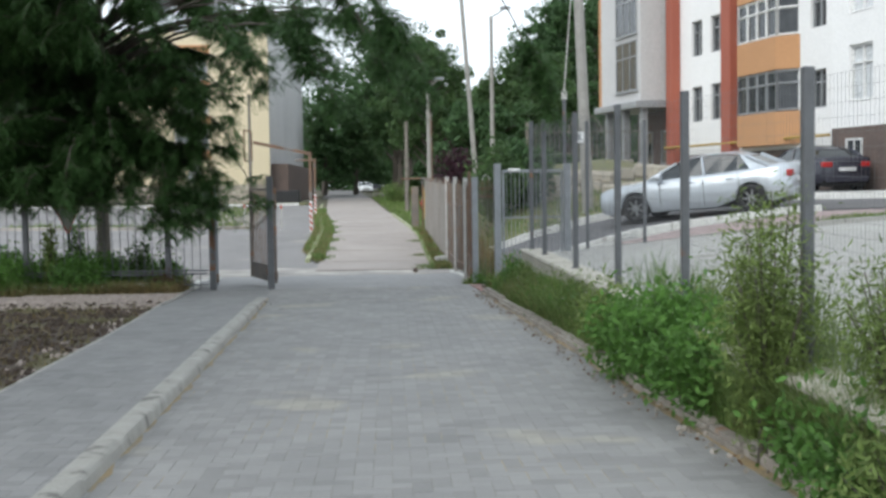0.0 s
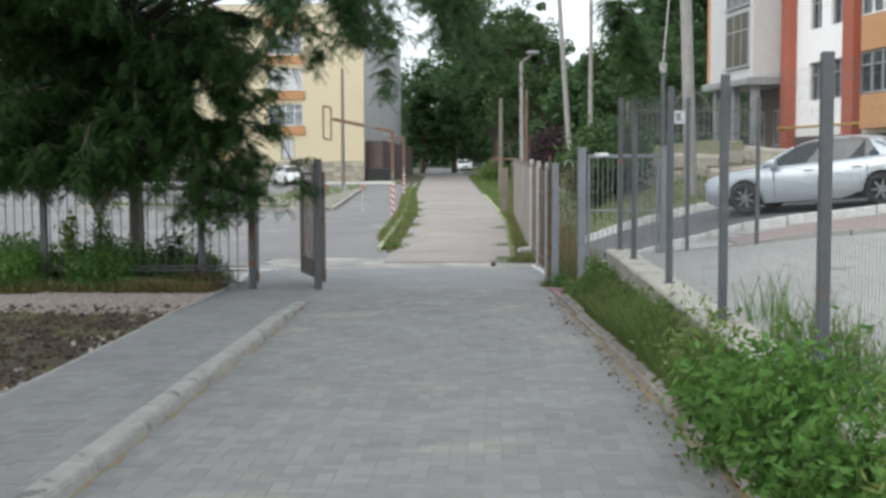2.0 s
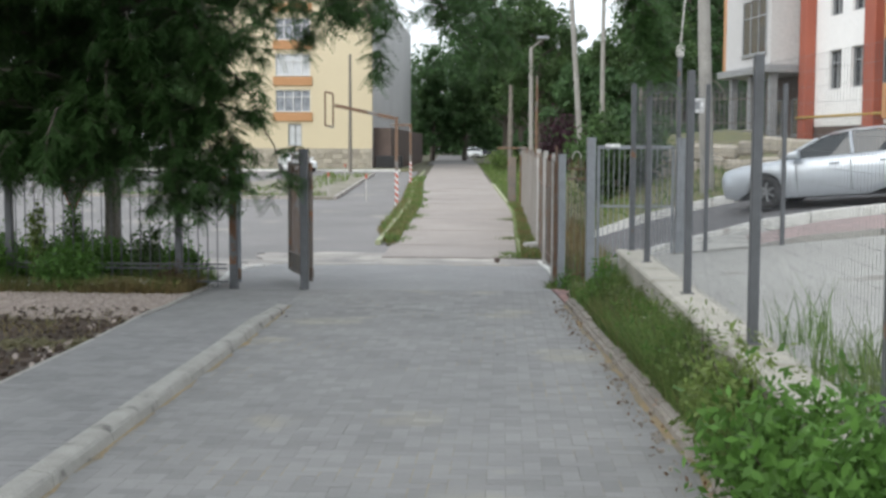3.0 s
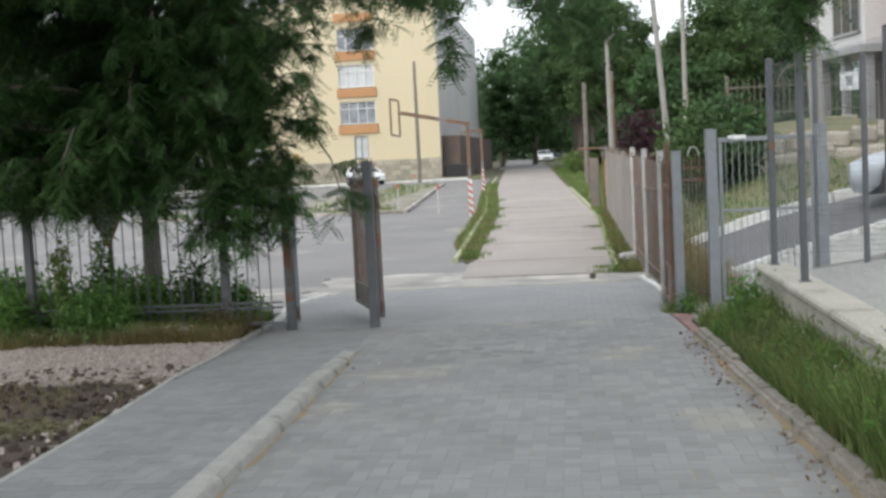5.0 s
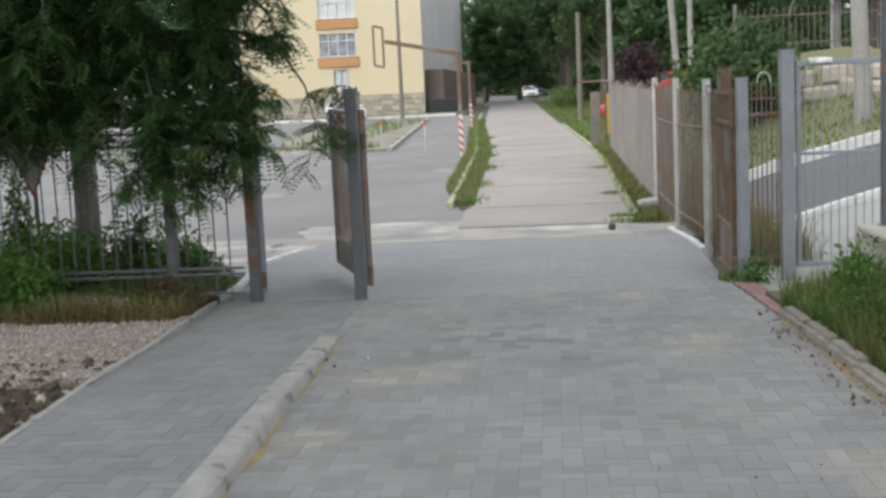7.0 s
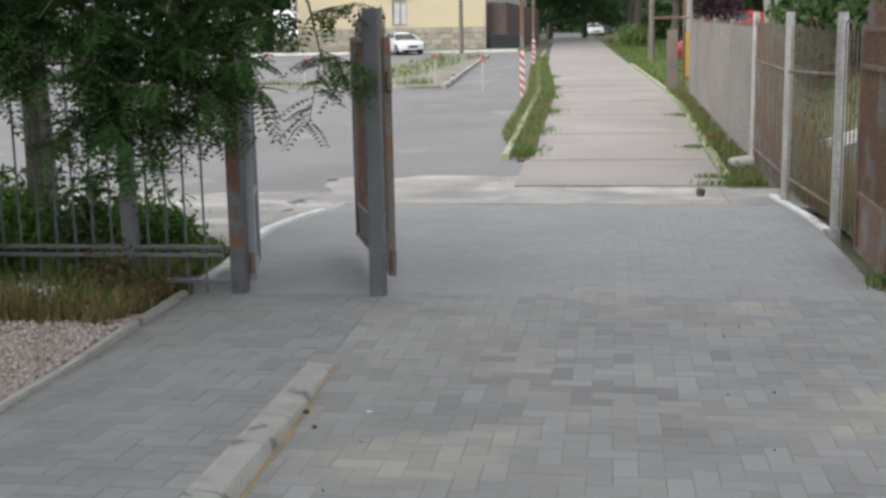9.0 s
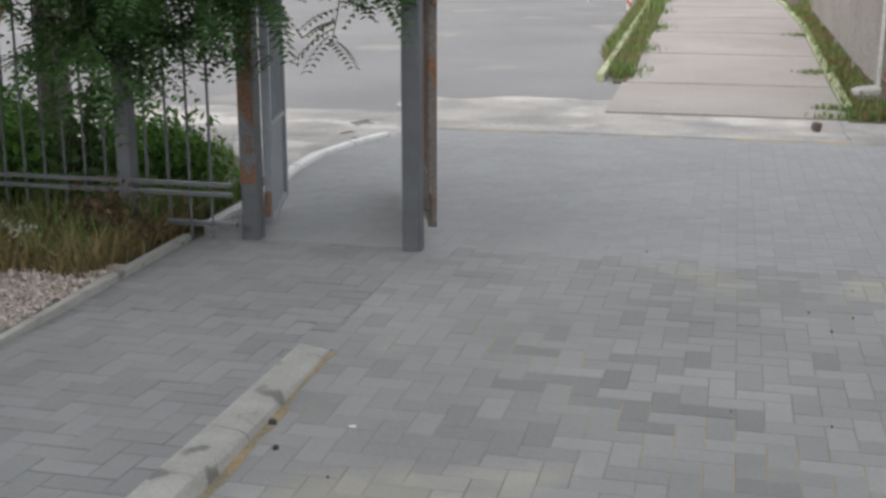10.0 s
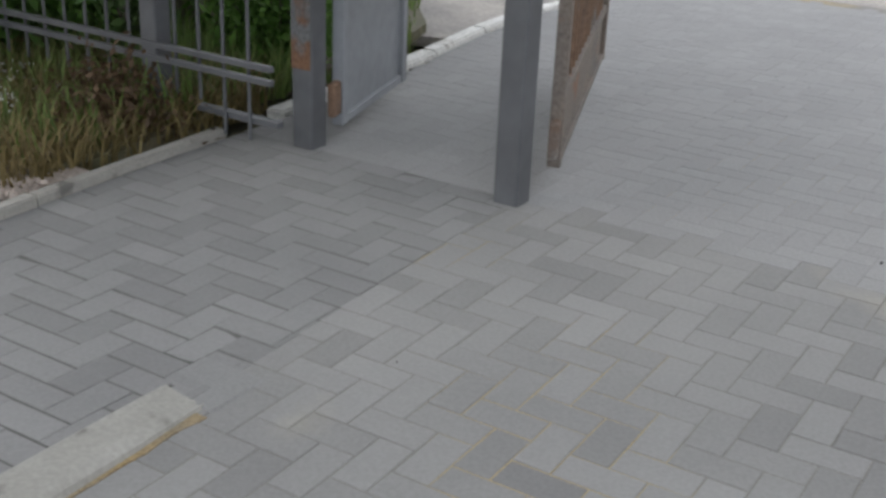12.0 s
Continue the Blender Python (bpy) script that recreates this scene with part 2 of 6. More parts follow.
def box(x0, x1, y0, y1, z0, z1, bm=None, bevel=0.0, m=None, segs=1):
    bm = bm or bmesh.new()
    r = bmesh.ops.create_cube(bm, size=1.0)["verts"]
    for v in r:
        v.co = Vector((x0 + (v.co.x + 0.5) * (x1 - x0), y0 + (v.co.y + 0.5) * (y1 - y0), z0 + (v.co.z + 0.5) * (z1 - z0)))
    if bevel:
        es = list({e for v in r for e in v.link_edges})
        r2 = bmesh.ops.bevel(bm, geom=es, offset=bevel, segments=segs, affect="EDGES", profile=0.5)
        r = list({v for f in r2["faces"] for v in f.verts} | {v for v in r if v.is_valid})
    if m is not None:
        bmesh.ops.transform(bm, matrix=m, verts=r)
    return bm


def rod(a, b, r0, r1=None, bm=None, n=8):
    """A tapered round bar from a to b."""
    bm = bm or bmesh.new()
    a, b = Vector(a), Vector(b)
    d = b - a
    m = Matrix.Translation((a + b) / 2) @ d.to_track_quat("Z", "Y").to_matrix().to_4x4()
    bmesh.ops.create_cone(bm, cap_ends=True, segments=n, radius1=r0, radius2=r0 if r1 is None else r1, depth=d.length, matrix=m)
    return bm


def smooth01(v):
    v = max(0.0, min(1.0, v))
    return v * v * (3 - 2 * v)


# ---- the lie of the land ----
LINE_Y = (-30, 4, 17, 19.6, 26, 30, 42, 118, 200, 600)
LINE_Z = (0.0, 0.0, -0.17, -0.175, -0.40, -0.36, -0.04, 0.47, 0.9, 0.9)


def along(y):
    return float(np.mean(np.interp([y - 0.8, y - 0.3, y, y + 0.3, y + 0.8], LINE_Y, LINE_Z)))


def right_side(x, y):
    """Height east of the fence line: a raised yard, a ramped road beyond it and a bank behind that."""
    xx = min(x, 5.3) + 0.45 * min(max(0.0, x - 5.3), 3.2) + 0.05 * max(0.0, x - 8.5)
    ramp = -0.18 + 0.263 * (xx - 2.71) + 0.038 * (min(max(y, 20.0), 29.0) - 24.6)
    ramp += 0.1 * min(max(0.0, y - 29.4), 14.0) * (1 - smooth01((x - 8.0) / 4.0))
    yard = 0.42 + 0.09 * (xx - 2.2)
    return yard + (ramp - yard) * smooth01((y - 18.2) / 4.0)


def ground(x, y):
    g = along(y)
    if x < 1.35:
        return g
    if y < 18.45:
        k = 0.0 if x < 2.2 else 1.0
        return (g + 0.12 * smooth01((x - drive_right(y) - 0.1) / 0.4)) * (1 - k) + right_side(x, y) * k
    wide = 0.7 + 0.7 * smooth01((y - 18.4) / 2.0) + max(0.0, min(12.0, (y - 42) * 0.3))
    far = smooth01((y - 70) / 40)
    h = g + (right_side(x, y) - g) * smooth01((x - 1.7) / wide)
    return h * (1 - far) + (g + 0.03 * max(0, min(x - 1.7, 30))) * far


def sheet(name, left, right, y0, y1, nx, ny, lift, material, label="", category="ground", edge=0.0, kind="structure", skirt=0.06):
    """A strip of surface that follows the land between two edge lines; edge: how ragged its sides are."""
    fl = left if callable(left) else (lambda y: left)
    fr = right if callable(right) else (lambda y: right)
    vs, fs = [], []
    for j in range(ny + 1):
        y = y0 + (y1 - y0) * j / ny
        a, b = fl(y), fr(y)
        if edge:
            a += edge * noise.noise((y * 1.3, 3.1, 7.7)) + edge * 0.4 * noise.noise((y * 5, 9, 1))
            b += edge * noise.noise((y * 1.3, 13.1, 2.7)) + edge * 0.4 * noise.noise((y * 5, 4, 5))
        for i in range(nx + 1):
            x = a + (b - a) * i / nx
            yy = y
            if edge and j in (0, ny):
                yy += edge * 1.2 * noise.noise((x * 1.7, 5.5 + j, 1.1))
            vs.append((x, yy, ground(x, yy) + lift))
    w = nx + 1
    for j in range(ny):
        for i in range(nx):
            fs.append((j * w + i, j * w + i + 1, (j + 1) * w + i + 1, (j + 1) * w + i))
    if skirt:
        rim = [i for i in range(w)] + [j * w + nx for j in range(1, ny + 1)] + [ny * w + i for i in range(nx - 1, -1, -1)] + [j * w for j in range(ny - 1, 0, -1)]
        n0 = len(vs)
        for i in rim:
            vs.append((vs[i][0], vs[i][1], vs[i][2] - skirt))
        for k in range(len(rim)):
            k2 = (k + 1) % len(rim)
            fs.append((rim[k2], rim[k], n0 + k, n0 + k2))
    ob = new(name, mesh_of(name, vs, fs, material, True if not skirt else False))
    return tagged(ob, label, category, "", kind)


def ground_sheet():
    xs = [-900, -300, -120, -60, -40, -25, -15] + [-10 + 0.5 * i for i in range(24)] + [2.0, 2.19, 2.21, 2.6, 3.0, 3.5, 4, 5, 6, 7, 7.5, 9, 11, 13, 16, 20, 30, 60, 150, 400, 900]
    ys = [-900, -200, -60, -30, -15] + [-8 + 0.5 * i for i in range(52)] + [18.44, 18.46, 18.8, 19.4] + [20 + 0.75 * i for i in range(34)] + [46, 50, 56, 62, 70, 80, 90, 100, 110, 118, 140, 170, 200, 300, 600, 1500]
    vs = [(x, y, ground(x, y) - 0.09) for y in ys for x in xs]
    w = len(xs)
    fs = [(j * w + i, j * w + i + 1, (j + 1) * w + i + 1, (j + 1) * w + i) for j in range(len(ys) - 1) for i in range(w - 1)]
    return tagged(new("ground", mesh_of("ground", vs, fs, M_EARTH)), "bare earth under grass and paving", "ground", "", "structure")



def drive_right(y):
    return float(np.interp(y, (-6, 6, 10, 13, 15.5, 18.2, 20.3, 23.2, 26), (2.15, 1.93, 1.76, 1.66, 1.55, 1.43, 1.3, 1.43, 1.32)))


def drive_left(y):
    return float(np.interp(y, (-6, 6, 9.5, 12, 14.3, 16.5, 17.93, 17.97, 19.74, 19.76, 19.9, 21.0, 22.0, 23.2, 24.4), (-1.4, -1.53, -1.6, -1.66, -1.7, -1.77, -1.82, -1.868, -1.927, -3.2, -3.2, -3.28, -3.48, -3.6, -3.4)))


def walk_left(y):
    return float(np.interp(y, (-6, 8.8, 12, 14.5, 16.5, 18, 19.9), (-2.68, -2.83, -2.89, -2.98, -3.08, -3.16, -3.2)))


def kerb_line(y):
    return float(np.interp(y, (-6, 6, 9.5, 12, 14.3, 16.5, 19.8), (-1.47, -1.6, -1.67, -1.73, -1.77, -1.84, -1.95)))


def path_left(y):
    return float(np.interp(y, (25, 30, 42, 63, 110), (-1.6, -1.72, -2.0, -3.35, -5.4)))


def path_right(y):
    return float(np.interp(y, (25, 38, 75, 110), (0.95, 0.92, -0.42, -1.6)))


ground_sheet()

# ---- ground surfaces ----
sheet("lot_asphalt", lambda y: -60.0, lambda y: float(np.interp(y, (20.6, 22.4, 24.6, 26.0, 29.0, 30.0, 34, 42, 63, 84), (-7.0, -6.5, -3.9, -0.5, -1.2, -1.9, -2.3, -2.5, -3.9, -5.0))), 21.5, 84, 30, 90, -0.02, M_ASPH, "worn grey asphalt car park with patches", "asphalt", 0.08)
sheet("joint_bed_drive", drive_left, drive_right, -6, 25.2, 8, 400, 0.0178, M_SAND, "sandy joints between grey pavers", "pavement bed")
sheet("joint_bed_sidewalk", walk_left, lambda y: kerb_line(y) - 0.06, -6, 16.0, 4, 40, 0.1022, M_SANDDARK, "sandy joints under a paved walk", "pavement bed", skirt=0.2)
bed = sheet("joint_bed_ramp", walk_left, lambda y: kerb_line(y) + (0.03 if y > 18.05 else -0.06), 16.0, 19.8, 4, 60, 0.0, M_SANDDARK, "sandy joints under a paved walk", "pavement bed", skirt=0.2)
for v in bed.data.vertices:
    v.co.z += 0.0172 + 0.085 * max(0.0, 1 - (v.co.y - 16) / 2.2)
sheet("kerb_sand", lambda y: kerb_line(y) + 0.068, lambda y: kerb_line(y) + 0.092 + 0.05 * noise.noise((y * 2.3, 0, 0)) + 0.02 * noise.noise((y * 9.0, 3, 0)), 6, 17.93, 2, 240, 0.0225, M_OCHRE, "ochre sand washed along the kerb foot", "sand", 0.012, skirt=0.01)
sheet("verge_sand", lambda y: drive_right(y) - 0.035 + 0.05 * noise.noise((y * 0.9, 5, 0)) + 0.03 * noise.noise((y * 4.3, 5, 0)), lambda y: drive_right(y) + 0.02, 3, 18.2, 2, 90, 0.0225, M_OCHRE, "ochre sand washed along the verge kerb", "sand", 0.03, skirt=0.01)
sheet("crumbled_edge", -4.0, lambda y: float(np.interp(y, (24.2, 27.0), (1.3, 0.9))), 24.3, 27.9, 60, 24, -0.006, M_CRUST, "crumbling pale concrete seam across the way", "pavement", 0.45)
sheet("crumbled_corner", 0.85, 1.75, 25.0, 26.85, 6, 10, 0.004, M_CRUST, "crumbled concrete at the fence foot", "pavement", 0.05)
sheet("broken_slab", -9.5, lambda y: float(drive_left(y) - 0.09 if y < 24.3 else -4.0), 21.9, 26.4, 24, 10, -0.004, M_CRUST, "cracked pale concrete patch behind the fence", "pavement", 0.35)
sheet("soil_bed", -9.0, lambda y: walk_left(y) - 0.05, -6, 17.2, 14, 60, 0.03, M_SOIL, "bare brown soil bed with crumbs", "soil", 0.06)
sheet("gravel_patch", lambda y: -6.6 + 0.5 * math.sin(y), lambda y: walk_left(y) - 0.1, 16.5, 18.9, 14, 14, 0.045, M_GRAVEL, "pinkish white crushed stone patch", "gravel", 0.05)
sheet("weedy_ground", -12.0, lambda y: float(np.interp(y, (18, 20, 22, 24), (-3.4, -3.4, -3.75, -5.5))), 18.7, 22.6, 16, 14, 0.05, M_EARTH, "earth with dry grass along the fence", "soil", 0.12)
sheet("verge", lambda y: drive_right(y) + 0.12, 2.12, -6, 19.2, 4, 60, 0.06, M_EARTH, "weedy earth verge beside the wall", "soil")
sheet("yard", 2.3, 30.0, -8, 22.2, 22, 30, 0.0, M_YARD, "pale concrete yard behind the mesh fence", "yard")
sheet("wicket_path", lambda y: float(np.interp(y, (18.4, 19.6, 21, 24.6), (1.6, 1.5, 1.6, 1.75))), 2.3, 18.46, 24.4, 4, 12, 0.01, M_YARD, "pale concrete by the wicket gate", "pavement")
sheet("side_yard", 2.3, 5.0, 18.8, 24.4, 6, 12, 0.005, M_YARD, "pale concrete sloping to the road", "pavement")
sheet("pink_walk", 4.6, 30.0, 21.6, 23.6, 20, 4, 0.035, M_PINK, "pinkish paved walk beside the road", "pavement", skirt=0.12)
sheet("ramp_road", 1.75, 40.0, 24.6, 28.9, 40, 8, 0.0, M_ROAD, "dark asphalt road climbing past the fence", "road")
sheet("grass_bank", lambda y: float(np.interp(y, (29, 41, 44, 110), (1.7, 1.6, 1.1, -1.2))), 40.0, 29.0, 110, 40, 70, 0.0, M_TURF, "patchy green grass bank", "grass")
sheet("court", 9.6, 30.0, 29.5, 41.0, 14, 10, 0.03, M_ROAD, "dark asphalt court before the white block", "road", 0.1)
sheet("path_verge", lambda y: path_right(y), 1.75, 26.75, 42.5, 4, 26, 0.01, M_EARTH, "grass strip between path and fence", "grass")
sheet("path_strip", lambda y: path_left(y) - 0.5 * min(1, 0.25 + (y - 29.7) * 0.25), lambda y: path_left(y) + 0.02, 29.7, 84, 3, 240, 0.02, M_EARTH, "grass strip between car park and path", "grass", 0.12)
sheet("far_verge", -60.0, -5.8, 84, 90.9, 12, 4, 0.06, M_TURF, "grass verge before the cream block", "grass", skirt=0.15)
sheet("far_lane", lambda y: -6.0 - 0.04 * (y - 110), lambda y: -1.6 - 0.04 * (y - 110), 110, 200, 6, 16, 0.0, M_ASPH, "dark asphalt lane under trees", "road")
sheet("stony_island", lambda y: float(np.interp(y, (45, 50, 60, 76), (-5.9, -9.5, -11.5, -8.2))), lambda y: float(np.interp(y, (45, 60, 76), (-5.2, -6.2, -7.2))), 45, 76, 6, 24, 0.06, mat("stony_weedy_earth", (0.26, 0.235, 0.195), (0.17, 0.16, 0.115), scale=0.8, fine=8, bump=0.8), "stony weedy traffic island in the car park", "traffic island", 0.2, skirt=0.15)


# ---- kerbs, each stone by itself ----
def kerb_run(name, label, line, y0, y1, length, w, h, material, group, by_x=False, sink=None, jitter=0.006, taper=None, bevel=0.015):
    """Kerb stones end to end along x = line(y) (or along y = line(x))."""
    run = new(name)
    tagged(run, label, "kerb", "", "structure")
    n = max(1, round((y1 - y0) / length))
    for i in range(n):
        a, b = y0 + (y1 - y0) * i / n, y0 + (y1 - y0) * (i + 1) / n - 0.012
        bm = bmesh.new()
        pa, pb = (line(a), a), (line(b), b)
        if by_x:
            pa, pb = (a, line(a)), (b, line(b))
        ha = hb = h
        if taper:
            ha, hb = h * taper(a), h * taper(b)
        za, zb = ground(*pa), ground(*pb)
        ca, cb = Vector((*pa, za)), Vector((*pb, zb))
        side = Vector(((cb - ca).y, -(cb - ca).x, 0)).normalized() * w / 2
        j = random.uniform(-jitter, jitter)
        vs = []
        for c, hh in ((ca, ha), (cb, hb)):
            for s, dz in ((-1, -0.12), (1, -0.12), (1, hh + j), (-1, hh + j)):
                vs.append(bm.verts.new(c + side * s + Vector((j, 0, dz))))
        for f in ((0, 1, 2, 3), (7, 6, 5, 4), (0, 4, 5, 1), (1, 5, 6, 2), (2, 6, 7, 3), (3, 7, 4, 0)):
            bm.faces.new([vs[k] for k in f])
        bmesh.ops.bevel(bm, geom=[e for e in bm.edges if e.verts[0].co.z > min(za, zb) - 0.1 and e.verts[1].co.z > min(za, zb) - 0.1], offset=bevel, segments=2, affect="EDGES")
        part("kerb_stone", bm, material, run)
    return run


def drive_kerb():
    """The drive's kerb: worn stones with a round shoulder, level with the walk, sinking and narrowing at its end."""
    run = tagged(new("kerb_drive"), "worn pale concrete kerb beside the paved walk", "kerb", "", "structure")
    prof = ((-0.075, -0.14), (-0.075, 0.104), (-0.068, 0.113), (-0.01, 0.115), (0.032, 0.111), (0.052, 0.1), (0.064, 0.078), (0.076, 0.005), (0.078, -0.14))
    for i in range(24):
        a, b = -6.0 + i, -5.008 + i if i < 23 else 17.962
        vs, fs = [], []
        n = 9
        for j in range(n):
            y = a + (b - a) * j / (n - 1)
            h = 1.0 if y < 16.0 else (0.032 + 0.085 * max(0.0, 1 - (y - 16) / 2.2)) / 0.117
            w = 1.0 - 0.06 * smooth01((y - 17.75) / 0.2)
            dip = 0.012 if j in (0, n - 1) else 0.0
            for k, (px, pz) in enumerate(prof):
                wear = 0.007 * noise.noise((y * 3.1, k * 0.7, 2.0)) if 2 <= k <= 6 else 0.0
                vs.append((kerb_line(y) - 0.02 * (1 - w) + px * w + wear, y, ground(-1.7, y) + (pz * h - dip * (k in (3, 4, 5)) + wear * 0.6 if pz > 0 else pz)))
        m = len(prof)
        for j in range(n - 1):
            fs += [(j * m + k, (j + 1) * m + k, (j + 1) * m + k + 1, j * m + k + 1) for k in range(m - 1)]
        fs += [tuple(range(m)), tuple(range((n - 1) * m, n * m))[::-1]]
        part("kerb_stone", (vs, fs), M_KERB, run)
    z = along(18.04)
    part("mortar_patch", box(-2.0, -1.79, 17.95, 18.15, z - 0.05, z + 0.0255, bevel=0.006), M_PAVER_SIDE, run, "grey mortar closing the kerb end")


drive_kerb()
kerb_run("kerb_walk_edge", "thin pale concrete edging of the walk", lambda y: walk_left(y) - 0.03, -6, 19.6, 1.0, 0.055, 0.1, M_KERB, "walk edging", taper=lambda y: 1.0 if y < 17 else 0.6, bevel=0.006)
kerb_run("kerb_apron_left", "whitish kerb of the gate apron", lambda y: drive_left(y) - 0.05, 19.95, 24.4, 0.8, 0.09, 0.05, M_WHITEKERB, "apron kerb", bevel=0.01)
kerb_run("kerb_apron_right", "whitish kerb of the gate apron", lambda y: drive_right(y) + 0.05, 23.0, 26.0, 0.8, 0.09, 0.04, M_WHITEKERB, "apron kerb", bevel=0.01)
kerb_run("kerb_verge", "crumbling old kerb stones beside the weeds", lambda y: drive_right(y) + 0.07, -6, 18.3, 0.62, 0.13, 0.1, M_OLDKERB, "verge kerb", jitter=0.022, bevel=0.03)
kerb_run("kerb_path_left", "mossy low kerb in the grass strip", lambda y: path_left(y) - 0.3, 29.8, 84, 1.0, 0.11, 0.09, M_MOSSKERB, "path kerb")
kerb_run("kerb_path_right", "mossy low kerb beside the path", lambda y: path_right(y) + 0.07, 27.6, 60, 1.0, 0.1, 0.07, M_MOSSKERB, "path kerb")
kerb_run("kerb_road_near", "whitewashed road kerb on the near side", lambda x: 24.5, 1.9, 9.0, 0.8, 0.14, 0.1, M_WHITEKERB, "road kerb", by_x=True)
kerb_run("kerb_road_far", "whitewashed road kerb on the far side", lambda x: 29.0 - 0.13 * (x - 2.7), 1.8, 12.0, 0.8, 0.18, 0.17, M_WHITEKERB, "road kerb", by_x=True)
kerb_run("kerb_yard", "low grey kerb between yard and walk", lambda x: 22.2 - 0.9 * max(0, x - 4.6) * 0.9 if x < 6.5 else 20.66, 3.0, 16.0, 1.0, 0.14, 0.1, M_YARD, "yard kerb", by_x=True)
kerb_run("kerb_lot_far", "pale kerb along the far verge", lambda x: 83.9, -50, -6.2, 1.2, 0.2, 0.14, M_WHITEKERB, "lot kerb", by_x=True)
kerb_run("kerb_island_near", "pale kerb across the car park", lambda x: 45.2 + 0.02 * (x + 5.2) ** 2, -15.0, -5.3, 1.1, 0.16, 0.1, M_CRUST, "island kerb", by_x=True)
kerb_run("kerb_island", "pale kerb of the traffic island", lambda y: float(np.interp(y, (45, 60, 76), (-5.1, -6.1, -7.1))), 45, 76, 1.2, 0.14, 0.1, M_CRUST, "island kerb")


# ---- concrete path slabs ----
def path_slabs():
    run = tagged(new("path"), "pale worn concrete slab path with dark grassy joints", "path", "", "structure")
    y = 26.9
    while y < 110:
        ln = random.uniform(2.6, 3.4) if y < 60 else 6.0
        y2 = min(110, y + ln)
        bm = bmesh.new()
        rows = 4
        grid = []
        for j in range(rows + 1):
            yy = y + 0.045 + (y2 - 0.045 - y - 0.045) * j / rows
            a, b = path_left(yy), path_right(yy)
            skew = 0.05 * noise.noise((yy, 2, 2)) if j in (0, rows) else 0
            grid.append([bm.verts.new((a + (b - a) * k / 4, yy + skew * (k - 2) * 0.4, ground(a, yy) + 0.012 + random.uniform(-0.004, 0.004))) for k in range(5)])
        for j in range(rows):
            for k in range(4):
                bm.faces.new((grid[j][k], grid[j][k + 1], grid[j + 1][k + 1], grid[j + 1][k]))
        r = bmesh.ops.extrude_face_region(bm, geom=bm.faces[:])
        for v in r["geom"]:
            if isinstance(v, bmesh.types.BMVert):
                v.co.z -= 0.09
        part("slab", bm, M_CONC, run)
        y = y2
    sheet("path_joint_bed", lambda y: path_left(y) + 0.02, lambda y: path_right(y) - 0.02, 26.95, 110, 2, 70, -0.015, M_EARTH, "earth in the path's joints", "soil")


path_slabs()


# ---- retaining wall and mesh fence ----
def retaining_wall():
    run = tagged(new("wall_yard"), "pale cracked concrete retaining wall", "retaining wall", "", "structure")
    ys = [-6, -2, 2, 6, 9.5, 13, 16, 18.45]
    for a, b in zip(ys[:-1], ys[1:]):
        bm = box(2.06, 2.34, a + 0.004, b - 0.004, -0.4, 0.43 - 0.012 * 0, bevel=0.015)
        part("wall_section", bm, M_WALL, run)
        part("coping", box(2.03, 2.37, a + 0.003, b - 0.003, 0.432, 0.5, bevel=0.02), M_WALL, run)
    return run


retaining_wall()
FENCE_Y = (18.3, 16.8, 14.0, 11.4, 8.8, 6.2, 3.6)


def fence_top(y):
    return 2.06 + 0.03 * (y - 6.2)


def mesh_fence():
    f = empty("mesh_fence", pose(0, 0, 0), "grey steel mesh fence on a low concrete wall", "fence")
    for y in FENCE_Y:
        t = fence_top(y)
        bm = box(2.17, 2.23, y - 0.03, y + 0.03, 0.5, t + 0.03, bevel=0.006)
        box(2.15, 2.25, y - 0.05, y + 0.05, 0.5, 0.508, bm=bm)
        part("post", bm, M_METAL, f)
    for a, b in zip(FENCE_Y[1:], FENCE_Y[:-1]):
        a, b = a + 0.03, b - 0.03
        bm = bmesh.new()
        for y in np.arange(a + 0.05, b, 0.05):
            rod((2.2, y, 0.58), (2.2, y, fence_top(y) - 0.03), 0.0007, bm=bm, n=4)
        for k in np.arange(0.0, 1.0001, 0.05):
            za, zb = 0.58 + (fence_top(a) - 0.61) * k, 0.58 + (fence_top(b) - 0.61) * k
            rod((2.205, a, za), (2.205, b, zb), 0.0007, bm=bm, n=4)
        part("mesh_panel", bm, M_METAL, f, "fine welded wire panel")
    top = fence_top(18.3)
    for x in (3.06, 3.95):
        bm = box(x - 0.025, x + 0.025, 18.275, 18.325, ground(x, 18.3) - 0.1, top + 0.03, bevel=0.006)
        part("post", bm, M_METAL, f)
    for a, b in ((2.23, 3.03), (3.09, 3.92)):
        bm = bmesh.new()
        for x in np.arange(a + 0.03, b, 0.03):
            rod((x, 18.3, 0.6), (x, 18.3, top - 0.03), 0.0017, bm=bm, n=4)
        for z in np.arange(0.6, top, 0.05):
            rod((a, 18.305, z), (b, 18.305, z), 0.0017, bm=bm, n=4)
        part("mesh_panel", bm, M_METAL, f, "fine welded wire panel")
    return f


mesh_fence()


def steel_post(name, x, y, z0, z1, w, material, label, group="", cap=True, parent=None):
    bm = box(-w / 2, w / 2, -w / 2, w / 2, -0.1, z1 - z0, bevel=w * 0.08)
    if cap:
        box(-w / 2 - 0.004, w / 2 + 0.004, -w / 2 - 0.004, w / 2 + 0.004, z1 - z0 - 0.006, z1 - z0 + 0.004, bm=bm)
    ob = part(name, bm, material, parent)
    ob.matrix_world = pose(x, y, z0)
    if not parent:
        tagged(ob, label, "post", group)
    return ob


